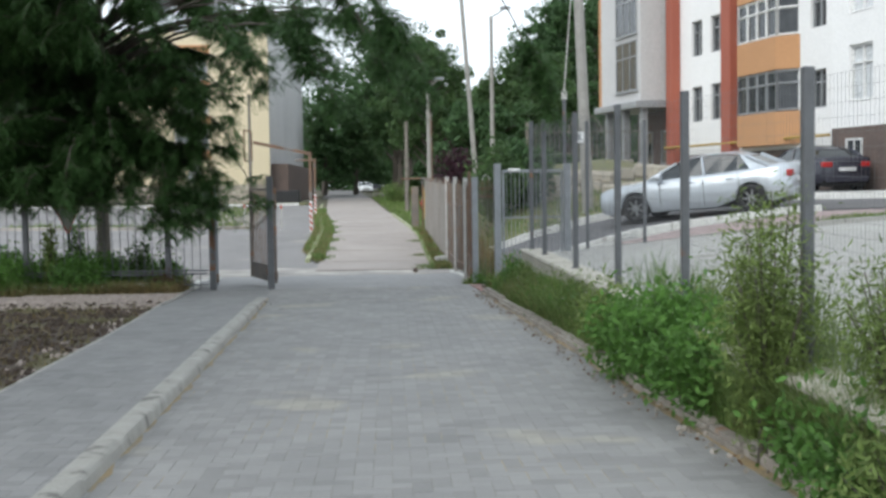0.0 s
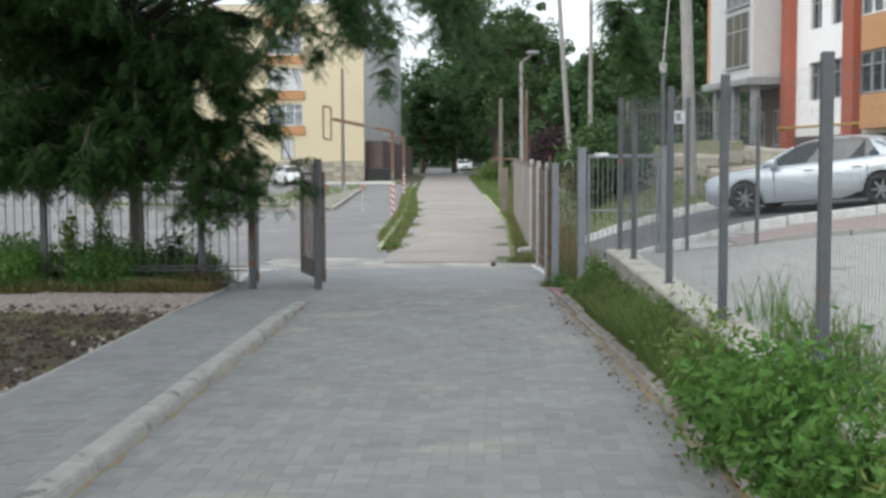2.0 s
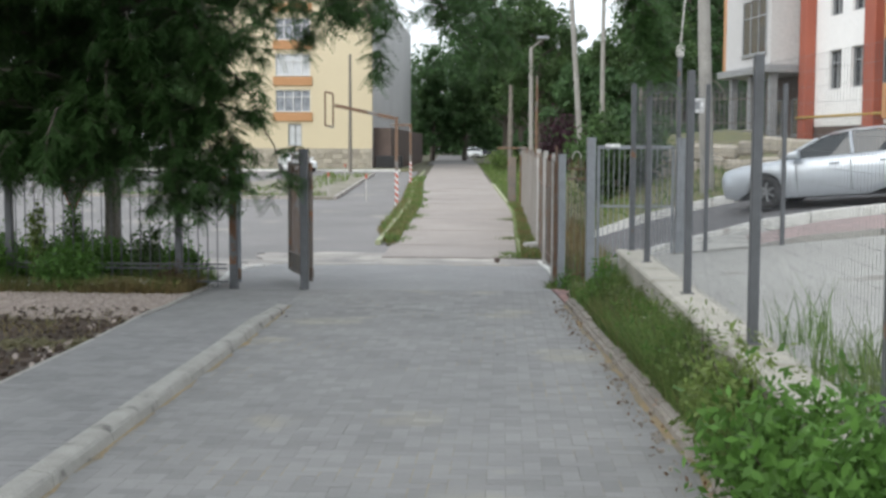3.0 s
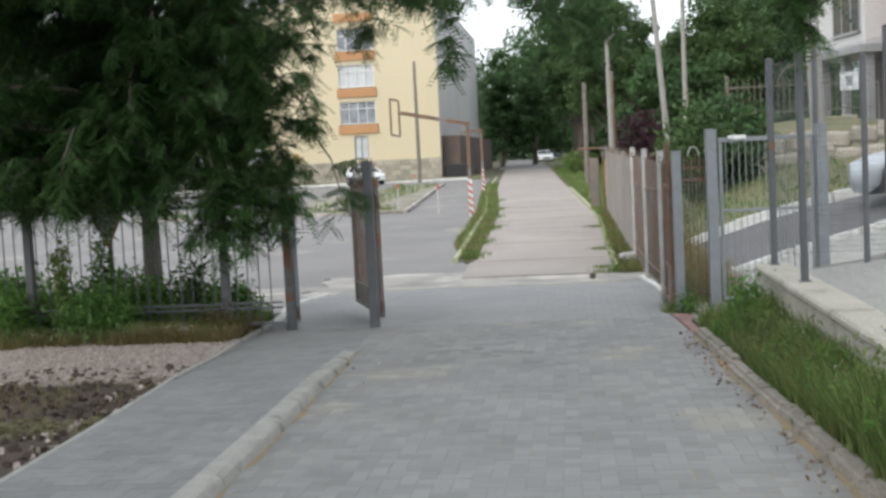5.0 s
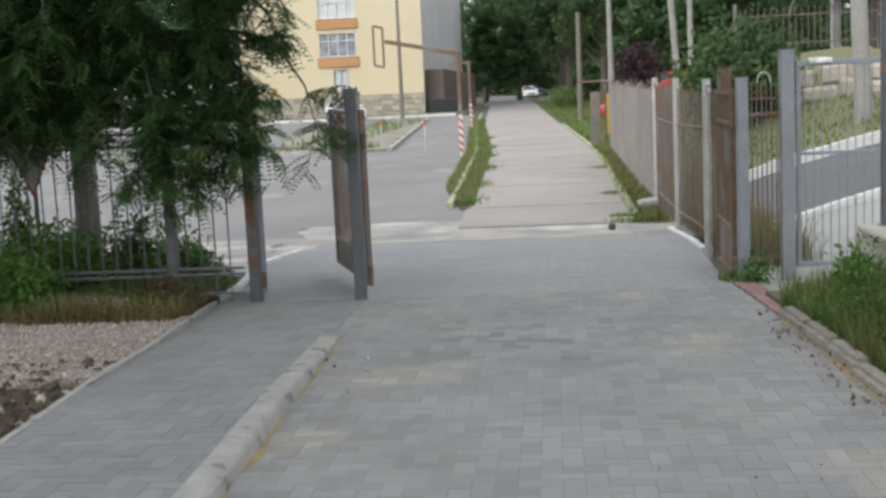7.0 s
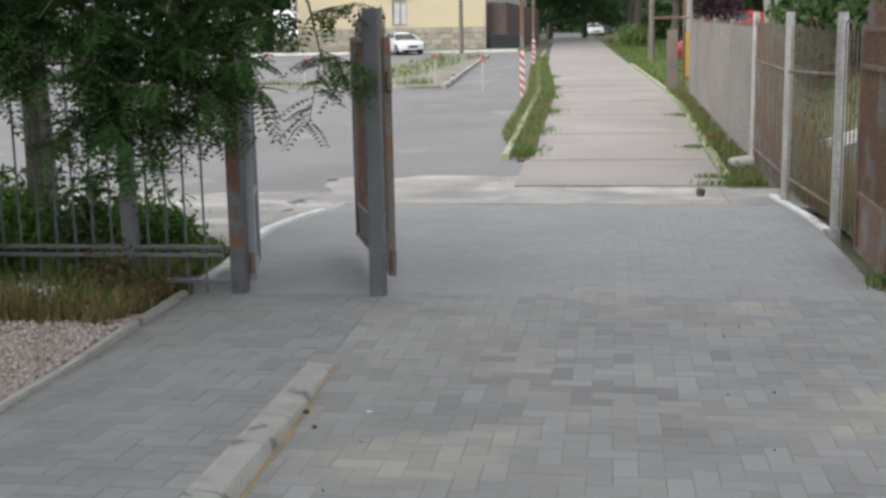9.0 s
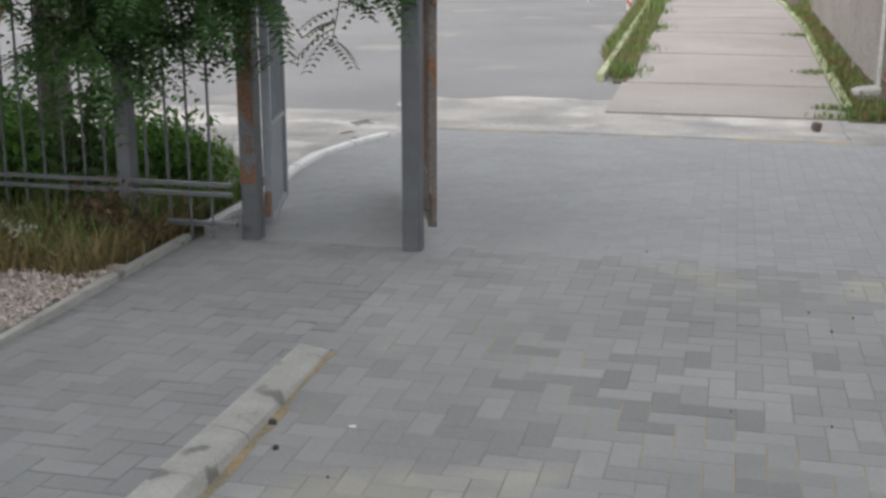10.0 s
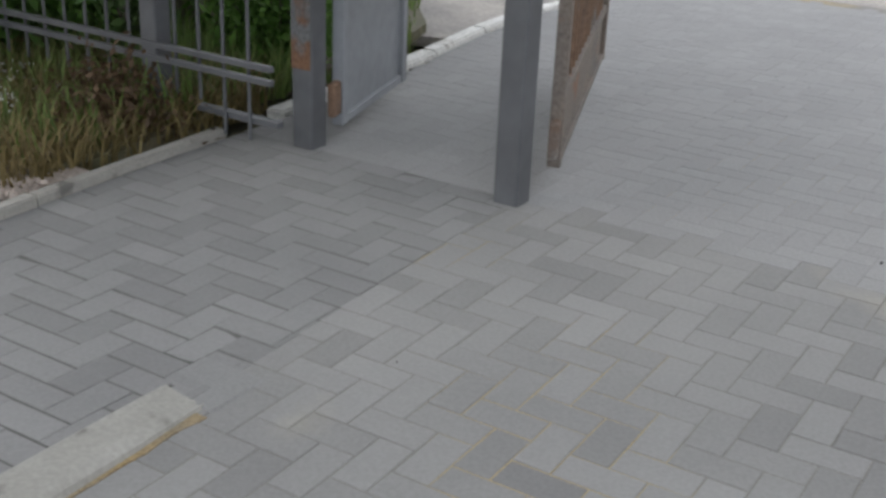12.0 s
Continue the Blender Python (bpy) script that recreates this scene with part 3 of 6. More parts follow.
# ---- wicket gate with its posts ----
steel_post("gate_post", 1.84, 20.1, -0.17, 1.84, 0.12, M_METAL_L, "square light grey steel post of the wicket gate", "wicket posts")
steel_post("gate_post", 3.02, 20.1, ground(3.02, 20.1), 1.84, 0.12, M_METAL_L, "square light grey steel post of the wicket gate", "wicket posts")


def wicket():
    g = empty("wicket_gate", pose(1.92, 20.1, 0), "closed grey steel wicket gate with thin bars", "gate")
    w, z0, z1 = 1.02, -0.06, 1.74
    part("rail", box(0, w, -0.02, 0.02, z1 - 0.05, z1, bevel=0.004), M_METAL_L, g)
    part("rail", box(0, w, -0.02, 0.02, z0, z0 + 0.04, bevel=0.004), M_METAL_L, g)
    part("rail", box(0.042, w - 0.042, -0.014, 0.014, 0.92, 0.95, bevel=0.003), M_METAL_L, g)
    for x in (0, w - 0.04):
        part("stile", box(x, x + 0.04, -0.018, 0.018, z0 + 0.042, z1 - 0.052, bevel=0.004), M_METAL_L, g)
    for i in range(13):
        x = 0.08 + i * 0.071
        part("bar", rod((x, 0, z0 + 0.03), (x, 0, z1 - 0.04), 0.006, n=6), M_METAL_L, g)
    bm = box(0.1, 0.3, -0.06, -0.021, z1 - 0.03, z1 + 0.02, bevel=0.015, segs=2)
    part("door_closer", bm, M_FRAME, g, "white door closer")
    part("closer_arm", rod((0.28, -0.04, z1 - 0.01), (0.12, -0.05, z1 - 0.06), 0.008), M_METAL_L, g)


wicket()
pole = empty("thin_lamp_pole", pose(3.02, 20.35, ground(3.02, 20.35)), "thin grey pipe with a small pale head and a wire", "pole")
part("shaft", rod((0, 0, -0.1), (0, 0, 2.85), 0.035, 0.03, n=10), M_METAL, pole)
part("head", box(-0.05, 0.05, -0.05, 0.05, 2.84, 3.0, bevel=0.02), M_PIPE_W, pole)
part("wire", rod((0, 0, 2.98), (0.25, 0.3, 5.5), 0.012, 0.006), M_PIPE_W, pole)
sign = part("small_sign", box(-0.085, 0.085, -0.006, 0.006, -0.085, 0.085, bevel=0.004), M_PLATE)
sign.matrix_world = pose(2.93, 18.285, 2.2)
part("mark", box(-0.03, 0.03, -0.009, -0.0062, -0.045, 0.045), M_FRAMEG, sign, "dark figure").matrix_parent_inverse = Matrix()
tagged(sign, "small square white sign on the fence", "sign")


# ---- main gate: posts and swung-out leaves ----
steel_post("gate_post", -2.88, 19.72, -0.175, 1.62, 0.1, M_METAL, "square grey steel gate post streaked with orange rust", "main gate posts")
steel_post("gate_post", -1.93, 19.68, -0.175, 1.68, 0.1, M_METAL, "square grey steel gate post on the paving", "main gate posts")
steel_post("gate_post", 1.46, 20.12, -0.19, 1.62, 0.1, M_METAL_L, "square grey steel gate post rusty at the foot", "main gate posts")
part("rust_streak", box(-2.926, -2.834, 19.6655, 19.669, 0.16, 1.6), M_RUSTSTREAK, bpy.data.objects["gate_post.002"]).matrix_parent_inverse = bpy.data.objects["gate_post.002"].matrix_world.inverted()


def gate_leaf(name, a, b, z0, z1, panel, label, rusty, spikes=True, step=0.11, material=None):
    """A steel leaf from its hinge a to its free end b, with a solid foot panel, bars and spear tops."""
    a, b = Vector((*a, 0)), Vector((*b, 0))
    d = b - a
    g = empty(name, Matrix.Translation(a) @ pose(0, 0, 0, 0, 0, math.degrees(math.atan2(d.y, d.x))), label, "gate", "gate leaves")
    w = d.length
    fr = material or (M_RUSTGATE if rusty else M_METAL)
    for x in (0, w - 0.05):
        part("stile", box(x, x + 0.05, -0.025, 0.025, z0, z1, bevel=0.004), fr, g)
    for z in (z0, z0 + panel, z1 - 0.32, z1 - 0.05):
        part("rail", box(0.052, w - 0.052, -0.02, 0.02, z, z + 0.035, bevel=0.003), fr, g)
    part("foot_panel", box(0.05, w - 0.05, -0.003, 0.003, z0 + 0.03, z0 + panel + 0.01), fr, g, "solid steel sheet")
    for i in range(int((w - 0.1) / step)):
        x = 0.1 + i * step
        part("bar", rod((x, 0, z0 + panel + 0.02), (x, 0, z1 - 0.02), 0.008, n=6), M_RUST if rusty else fr, g)
        if spikes:
            h = 0.17 + 0.05 * math.sin(i * 1.9)
            bm = rod((x, 0, z1 - 0.02), (x, 0, z1 + h - 0.05), 0.007, n=6)
            rod((x, 0, z1 + h - 0.05), (x, 0, z1 + h), 0.014, 0.001, bm=bm, n=5)
            part("spear", bm, fr, g)
    for i in range(int((w - 0.1) / (2 * step))):
        bm = bmesh.new()
        c = Vector((0.1 + (2 * i + 0.5) * step, 0, z1 - 0.17))
        pts = [c + Vector((0.045 * math.cos(k * math.pi / 6), 0, 0.045 * math.sin(k * math.pi / 6))) for k in range(12)]
        for k in range(12):
            rod(pts[k], pts[(k + 1) % 12], 0.006, bm=bm, n=4)
        part("ring", bm, fr, g)
    for z in (z0 + 0.05, z1 - 0.35):
        part("hinge", box(-0.07, 0.0, -0.018, 0.018, z, z + 0.14, bevel=0.008), M_RUST, g, "rusty hinge")
    part("latch", box(w, w + 0.05, -0.02, 0.02, (z0 + z1) / 2, (z0 + z1) / 2 + 0.06, bevel=0.008), M_DARK, g)
    return g


gate_leaf("gate_leaf", (-2.83, 19.84), (-3.02, 20.58), -0.1, 1.5, 0.52, "open grey steel gate leaf with bars", False, spikes=False, material=M_METAL_L)
gate_leaf("gate_leaf", (-1.87, 19.88), (-2.45, 21.5), -0.08, 1.5, 0.24, "open rust-streaked gate leaf with spear tops", True)
gate_leaf("gate_leaf", (1.4, 20.26), (1.43, 21.5), -0.17, 1.52, 0.42, "open rusty gate leaf against the side fence", True, True, 0.07, M_RUST)


def bar_panel():
    g = empty("fixed_bar_panel", pose(1.52, 20.12, 0), "rusty barred panel between two gate posts", "fence")
    part("rail", box(0, 0.26, -0.012, 0.012, 0.0, 0.03), M_RUST, g)
    part("rail", box(0, 0.26, -0.012, 0.012, 1.28, 1.31), M_RUST, g)
    part("rail", box(0, 0.26, -0.012, 0.012, 1.42, 1.44), M_RUST, g)
    for i in range(6):
        part("bar", rod((0.025 + i * 0.042, 0, -0.12), (0.025 + i * 0.042, 0, 1.56 + 0.03 * math.sin(i * 2.3)), 0.008, n=6), M_RUST if i % 2 else M_RUSTGATE, g)
    bm = bmesh.new()
    pts = [(0.13 + 0.06 * math.cos(k * math.pi / 8), 0.0, 1.56 + 0.1 * math.sin(k * math.pi / 8)) for k in range(9)]
    for p, q in zip(pts[:-1], pts[1:]):
        rod(p, q, 0.008, bm=bm, n=5)
    part("arch_bar", bm, M_PIPE_W, g, "pale bent bar")


bar_panel()


# ---- left railing fence ----
def railing():
    f = empty("railing_fence", pose(0, 0, 0), "grey steel railing fence with ring frieze and posts", "fence")
    y = 19.6
    for x in (-3.58, -5.85, -8.1, -10.4):
        part("post", box(x - 0.045, x + 0.045, y - 0.045, y + 0.045, -0.3, 1.62, bevel=0.006), M_METAL, f)
    x1 = -2.93
    for z, h in ((1.365, 0.022), (1.255, 0.022), (0.16, 0.022), (0.105, 0.022)):
        part("rail", box(-11.0, x1, y - 0.046 - 0.012, y - 0.046 + 0.012, z, z + h), M_METAL, f)
    part("rail", box(-3.35, x1, y - 0.02, y + 0.02, -0.075, -0.05), M_METAL, f)
    n = 0
    x = -3.06
    while x > -10.9:
        lo = -0.14 if x > -3.3 else -0.02
        bm = rod((x, y - 0.03, lo), (x, y - 0.03, 1.47), 0.0075, n=6)
        rod((x, y - 0.03, 1.47), (x, y - 0.03, 1.54), 0.013, 0.002, bm=bm, n=6)
        part("bar", bm, M_METAL, f)
        x -= 0.128
    x = -3.124
    while x > -9:
        bm = bmesh.new()
        c = Vector((x, y - 0.03, 1.321))
        pts = [c + Vector((0.038 * math.cos(k * math.pi / 5), 0, 0.038 * math.sin(k * math.pi / 5))) for k in range(10)]
        for k in range(10):
            rod(pts[k], pts[(k + 1) % 10], 0.005, bm=bm, n=4)
        part("ring", bm, M_METAL, f)
        x -= 0.256


railing()


# ---- right rusty fence along the path ----
def rusty_fence():
    f = empty("rusty_bar_fence", pose(0, 0, 0), "rusty iron bar fence with bent tops and sheet panels", "fence")
    def fx(y):
        return 1.47 - 0.012 * (y - 22)
    def ft(y):
        return 1.5 + 0.012 * (y - 22)
    ys = list(np.arange(22.6, 40.2, 2.85))
    for i, y in enumerate(ys):
        x = fx(y)
        tall = i in (0, 1, 2)
        bm = rod((x, y, ground(x, y) - 0.2), (x, y, ft(y) + (0.12 if tall else 0.02)), 0.045, n=10)
        part("post", bm, M_PIPE_W if tall else M_SHEET, f)
    for a, b in zip(ys[:-1], ys[1:]):
        for lo in (0.25, 1.38):
            bm = rod((fx(a), a + 0.05, along(a) + lo + (ft(a) - 1.5)), (fx(b), b - 0.05, along(b) + lo + (ft(b) - 1.5)), 0.016, n=6)
            part("rail", bm, M_RUST, f)
    k = 0
    y = 21.7
    while y < 40:
        x = fx(y)
        z0 = along(y) + 0.12
        t = ft(y) - 0.02 + 0.05 * noise.noise((y * 3, 1, 1))
        bm = rod((x, y, z0), (x, y, t), 0.007, n=5)
        if k % 11 == 3:
            pts = [(x, y, t), (x - 0.01, y + 0.02, t + 0.06), (x - 0.03, y + 0.06, t + 0.09), (x - 0.04, y + 0.1, t + 0.06), (x - 0.04, y + 0.12, t + 0.0)]
            for p, q in zip(pts[:-1], pts[1:]):
                rod(p, q, 0.007, bm=bm, n=5)
            part("bent_bar", bm, M_RUST, f)
        else:
            part("bar", bm, M_RUSTGATE if k % 3 else M_RUST, f)
        y += 0.15 if y < 25.5 else 0.11
        k += 1
    for a, b in zip(ys[2:-1], ys[3:]):
        n = 2 * round((b - a) / 0.085)
        vs, fs = [], []
        for i in range(n + 1):
            y = a + 0.06 + (b - a - 0.12) * i / n
            x = fx(y) - 0.025 - (0.012 if i % 2 else 0.0)
            for dx in (0.0, 0.003):
                vs += [(x + dx, y, along(y) + 0.2 + 0.015 * noise.noise((y * 2, 7, 7))), (x + dx, y, ft(y) - 0.07)]
        for i in range(n):
            o = 4 * i
            fs += [(o, o + 4, o + 5, o + 1), (o + 2, o + 3, o + 7, o + 6), (o + 1, o + 5, o + 7, o + 3), (o, o + 2, o + 6, o + 4)]
        part("sheet_panel", (vs, fs), M_SHEET, f, "dull grey ribbed sheet over the bars")


rusty_fence()
stone = part("stone_lump", box(-0.2, 0.2, -0.15, 0.15, -0.05, 0.17, bevel=0.06, segs=2), M_KERB)
stone.matrix_world = pose(1.3, 28.3, along(28.3) + 0.03, 4, -6, 20)
tagged(stone, "pale concrete lump beside the fence", "stone")


# ---- height bars over the car park lane ----
def striped_post(parent, x, y, z0, h):
    part("post", box(x - 0.05, x + 0.05, y - 0.05, y + 0.05, z0 + 1.1, z0 + h, bevel=0.008), M_RUST, parent)
    n = 11
    for i in range(n):
        a = z0 + 1.1 * i / n
        bm = bmesh.new()
        zz = 0.05
        vs = []
        for (dx, dy) in ((-0.05, -0.05), (0.05, -0.05), (0.05, 0.05), (-0.05, 0.05)):
            off = zz if dx < 0 else -zz
            vs.append((bm.verts.new((x + dx, y + dy, a + (off if i else min(0, off)))), bm.verts.new((x + dx, y + dy, a + 1.1 / n + (off if i < n - 1 else 0)))))
        for k in range(4):
            bm.faces.new((vs[k][0], vs[(k + 1) % 4][0], vs[(k + 1) % 4][1], vs[k][1]))
        part("stripe", bm, M_REDPAINT if i % 2 else M_PLATE, parent)


def height_bar(y, x, reach, frame_hang, label, z=2.72):
    g = empty("height_bar", pose(0, 0, 0), label, "height barrier", "height bars")
    z0 = ground(x, y)
    striped_post(g, x, y, z0 - 0.02, z - z0)
    arm = part("beam", box(-reach, 0.05, -0.045, 0.045, -0.055, 0.055, bevel=0.008), M_RUST, g)
    arm.matrix_world = pose(x, y, z - 0.08 if frame_hang else z + 0.035, 0, 12 if frame_hang else 0, 0)
    if frame_hang:
        z += 0.27
        xa = x - reach
        for (p, q) in (((xa, z - 0.62), (xa, z + 0.42)), ((xa - 0.25, z - 0.56), (xa - 0.25, z + 0.48)), ((xa, z - 0.62), (xa - 0.25, z - 0.56)), ((xa, z + 0.42), (xa - 0.25, z + 0.48))):
            part("frame_bar", rod((p[0], y - 0.06, p[1]), (q[0], y - 0.06, q[1]), 0.03, n=6), M_RUST, g)
    elif reach > 1.5:
        part("post", box(x - reach - 0.05, x - reach + 0.05, y - 0.05, y + 0.05, ground(x - reach, y) - 0.05, z, bevel=0.01), M_RUST, g)


height_bar(41.5, -2.66, 1.98, True, "rusty height barrier with red and white striped foot")
height_bar(58.0, -3.5, 0.95, False, "second rusty height barrier with striped foot", 2.75)


# ---- poles ----
def utility_pole(x, y, h, r, label, lean=(0, 0), lamp=0, material=None, name="utility_pole"):
    z = ground(x, y)
    g = empty(name, pose(x, y, z), label, "pole")
    m = material or M_POLE
    part("shaft", rod((0, 0, -0.3), (lean[0], lean[1], h), r, r * 0.65, n=12), m, g)
    if lamp:
        part("bracket", rod((lean[0], lean[1], h - 0.05), (lean[0] + lamp, lean[1] - 0.2, h + 0.3), 0.03, n=6), m, g)
        part("lamp_head", box(lean[0] + lamp - 0.25, lean[0] + lamp + 0.2, lean[1] - 0.32, lean[1] - 0.1, h + 0.25, h + 0.37, bevel=0.04), M_METAL_L, g)
    return g


utility_pole(5.2, 30.9, 9.0, 0.16, "tall pale concrete lamp pole on the grass bank", (-0.35, 0))
utility_pole(3.05, 40.5, 7.5, 0.09, "slim pale leaning pole behind the fence", (-0.55, 0))
utility_pole(4.4, 50.0, 7.0, 0.1, "slim pale street lamp pole", (0, 0), 0.6)
utility_pole(1.7, 48.0, 5.4, 0.1, "slim pale street lamp pole beside the path", (-0.05, 0), 0.45)
utility_pole(1.0, 62.0, 4.7, 0.13, "weathered wooden pole under trees", material=M_BARK_L)
utility_pole(2.2, 60.0, 5.0, 0.08, "rusty iron pole on the bank", material=M_RUST)
utility_pole(-9.3, 82.0, 7.6, 0.13, "thin dark iron pole before the cream block", material=M_BARK_L)
g = empty("gas_stand", pose(0.98, 42.2, ground(1.0, 42.2)), "rusty post with a yellow gas box and pipes", "gas box")
part("post", box(-0.16, 0.1, -0.06, 0.06, -0.1, 1.5, bevel=0.01), M_RUSTGATE, g)
part("pipe", rod((0.24, 0, -0.1), (0.24, 0, 1.7), 0.03), M_RUST, g)
part("box", box(0.28, 0.42, -0.15, 0.05, 0.35, 1.45, bevel=0.02), M_YELLOW, g, "yellow painted gas box")
part("pipe", rod((0.45, 0, 1.78), (-0.5, 0, 1.78), 0.03), M_RUST, g)


# ---- buildings ----
def window_unit(parent, place, w, h, frame_m, pane_m, bars=2, cross=True, depth=0.12, name="window"):
    """A recessed window at the frame place: x across, z up, y into the wall; its own frame bars and panes."""
    bm = bmesh.new()
    t = 0.06
    for x0, x1, z0, z1 in ((0, w, 0, t), (0, w, h - t, h), (0, t, t, h - t), (w - t, w, t, h - t)):
        box(x0, x1, -0.03, depth, z0, z1, bm=bm, bevel=0.006)
    for i in range(1, bars):
        box(w * i / bars - 0.03, w * i / bars + 0.03, -0.015, depth * 0.5, t, h - t, bm=bm)
    if cross:
        box(t, w - t, -0.012, depth * 0.5, h * 0.66, h * 0.66 + 0.05, bm=bm)
    win = part(name, bm, frame_m, parent)
    win.matrix_world = place
    p = part("pane", box(t * 0.5, w - t * 0.5, depth * 0.55, depth * 0.6, t * 0.5, h - t * 0.5), pane_m, win)
    s = part("sill", box(-0.05, w + 0.05, -0.1, depth * 0.3, -0.05, -0.003), frame_m, win)
    return win


def wall_with_holes(name, m, x1, z0, z1, holes, thick, material, parent):
    """A wall of some thickness in the plane of m (x across, z up, y inwards), with rectangular openings through it."""
    xs = sorted({0.0, x1, *[h[0] for h in holes], *[h[1] for h in holes]})
    zs = sorted({z0, z1, *[h[2] for h in holes], *[h[3] for h in holes]})
    bm = bmesh.new()
    for a, b in zip(xs[:-1], xs[1:]):
        for c, d in zip(zs[:-1], zs[1:]):
            cx, cz = (a + b) / 2, (c + d) / 2
            if any(h[0] < cx < h[1] and h[2] < cz < h[3] for h in holes):
                continue
            box(a, b, 0, thick, c, d, bm=bm)
    bmesh.ops.remove_doubles(bm, verts=bm.verts[:], dist=0.001)
    seen = {}
    for f in bm.faces:
        seen.setdefault(tuple(round(v, 3) for v in f.calc_center_median()), []).append(f)
    bmesh.ops.delete(bm, geom=[f for fs in seen.values() if len(fs) > 1 for f in fs], context="FACES")
    ob = part(name, bm, material, parent)
    ob.matrix_world = m
    return ob


def cream_block():
    b = empty("apartment_block", pose(0, 0, 0), "cream rendered apartment block with orange bands and stone plinth", "building")
    x0, x1, y0, y1, top = -21.4, -8.85, 91.0, 127.0, 13.2
    m = pose(x0, y0, 0)
    w = x1 - x0
    rows = [(4.42, 6.0), (7.0, 8.6), (9.6, 11.15)]
    holes = [(5.5, 8.05, a, c) for a, c in rows] + [(6.4, 7.4, 1.95, 3.55)]
    wall_with_holes("wall", m, w, 1.76, top, holes, 0.35, M_CREAM, b)
    side = wall_with_holes("side_wall", pose(x1, y0 + 0.352, 0, 0, 0, 90), y1 - y0, 0.0, top, [], 0.35, M_GREYREND, b)
    wall_with_holes("back_wall", pose(x1 - 0.36, y1, 0, 0, 0, 180), w - 0.36, 0.0, top, [], 0.3, M_CREAM, b)
    wall_with_holes("side_wall", pose(x0, y1, 0, 0, 0, -90), y1 - y0 - 0.36, 0.0, top, [], 0.3, M_CREAM, b)
    part("roof", box(x0 - 0.05, x1 + 0.05, y0 - 0.05, y1 + 0.05, top + 0.002, top + 0.12, bevel=0.03), M_GREYREND, b)
    for i, (a, c) in enumerate(rows):
        window_unit(b, pose(x0 + 5.5, y0 + 0.1, a), 2.55, c - a, M_FRAME, M_CURTAIN if i == 1 else M_NET, 4)
        part("band", box(x0 + 5.35, x0 + 8.2, y0 - 0.12, y0 + 0.0, a - 0.7, a - 0.06, bevel=0.02), M_ORANGE, b, "orange band under the window")
    part("band", box(x0 + 5.35, x0 + 8.2, y0 - 0.12, y0, 11.6, 12.2, bevel=0.02), M_ORANGE, b, "orange band under the window")
    window_unit(b, pose(x0 + 6.4, y0 + 0.1, 1.95), 1.0, 1.6, M_FRAMEG, M_CURTAIN, 2, False)
    plinth = part("plinth", box(x0, x1, y0 + 0.03, y0 + 0.35, -0.2, 1.75), M_STONE, b, "rough stone plinth")
    for r in range(4):
        x = x0 + random.uniform(0, 0.3)
        while x < x1 - 0.5:
            ln = random.uniform(0.45, 0.85)
            part("stone", box(x, min(x1, x + ln) - 0.03, y0 - 0.03 - random.uniform(0, 0.02), y0 + 0.028, 0.3 + r * 0.36, 0.3 + r * 0.36 + 0.33, bevel=0.02), M_STONE, plinth)
            x += ln
    part("gas_box", box(x0 + 2.0, x0 + 2.35, y0 - 0.2, y0 - 0.02, 2.0, 2.5, bevel=0.02), M_YELLOW, b)
    # solid dark box imitates the dark recess along the foot of the side wall
    part("annex", box(x1 + 0.01, x1 + 1.3, y0 + 0.8, y0 + 35, -0.1, 3.3, bevel=0.03), M_BRICKDARK, b, "dark box for the recess along the side wall")
    part("bin", box(x1 + 0.3, x1 + 2.2, y0 - 0.6, y0 + 0.8, 0.3, 1.25, bevel=0.05), M_DARK, b, "dark waste bin")


cream_block()
FA = Vector((10.9, 60.4, 0))
FDIR = Vector((0.172, -0.985, 0)).normalized()


def facade(u, z=0.0, out=0.0):
    """The frame at u metres along the eastern block's front; x along it, y inwards."""
    ang = math.degrees(math.atan2(FDIR.y, FDIR.x))
    p = FA + FDIR * u + Vector((FDIR.y, -FDIR.x, 0)) * out
    return Matrix.Translation((p.x, p.y, z)) @ pose(0, 0, 0, 0, 0, ang)


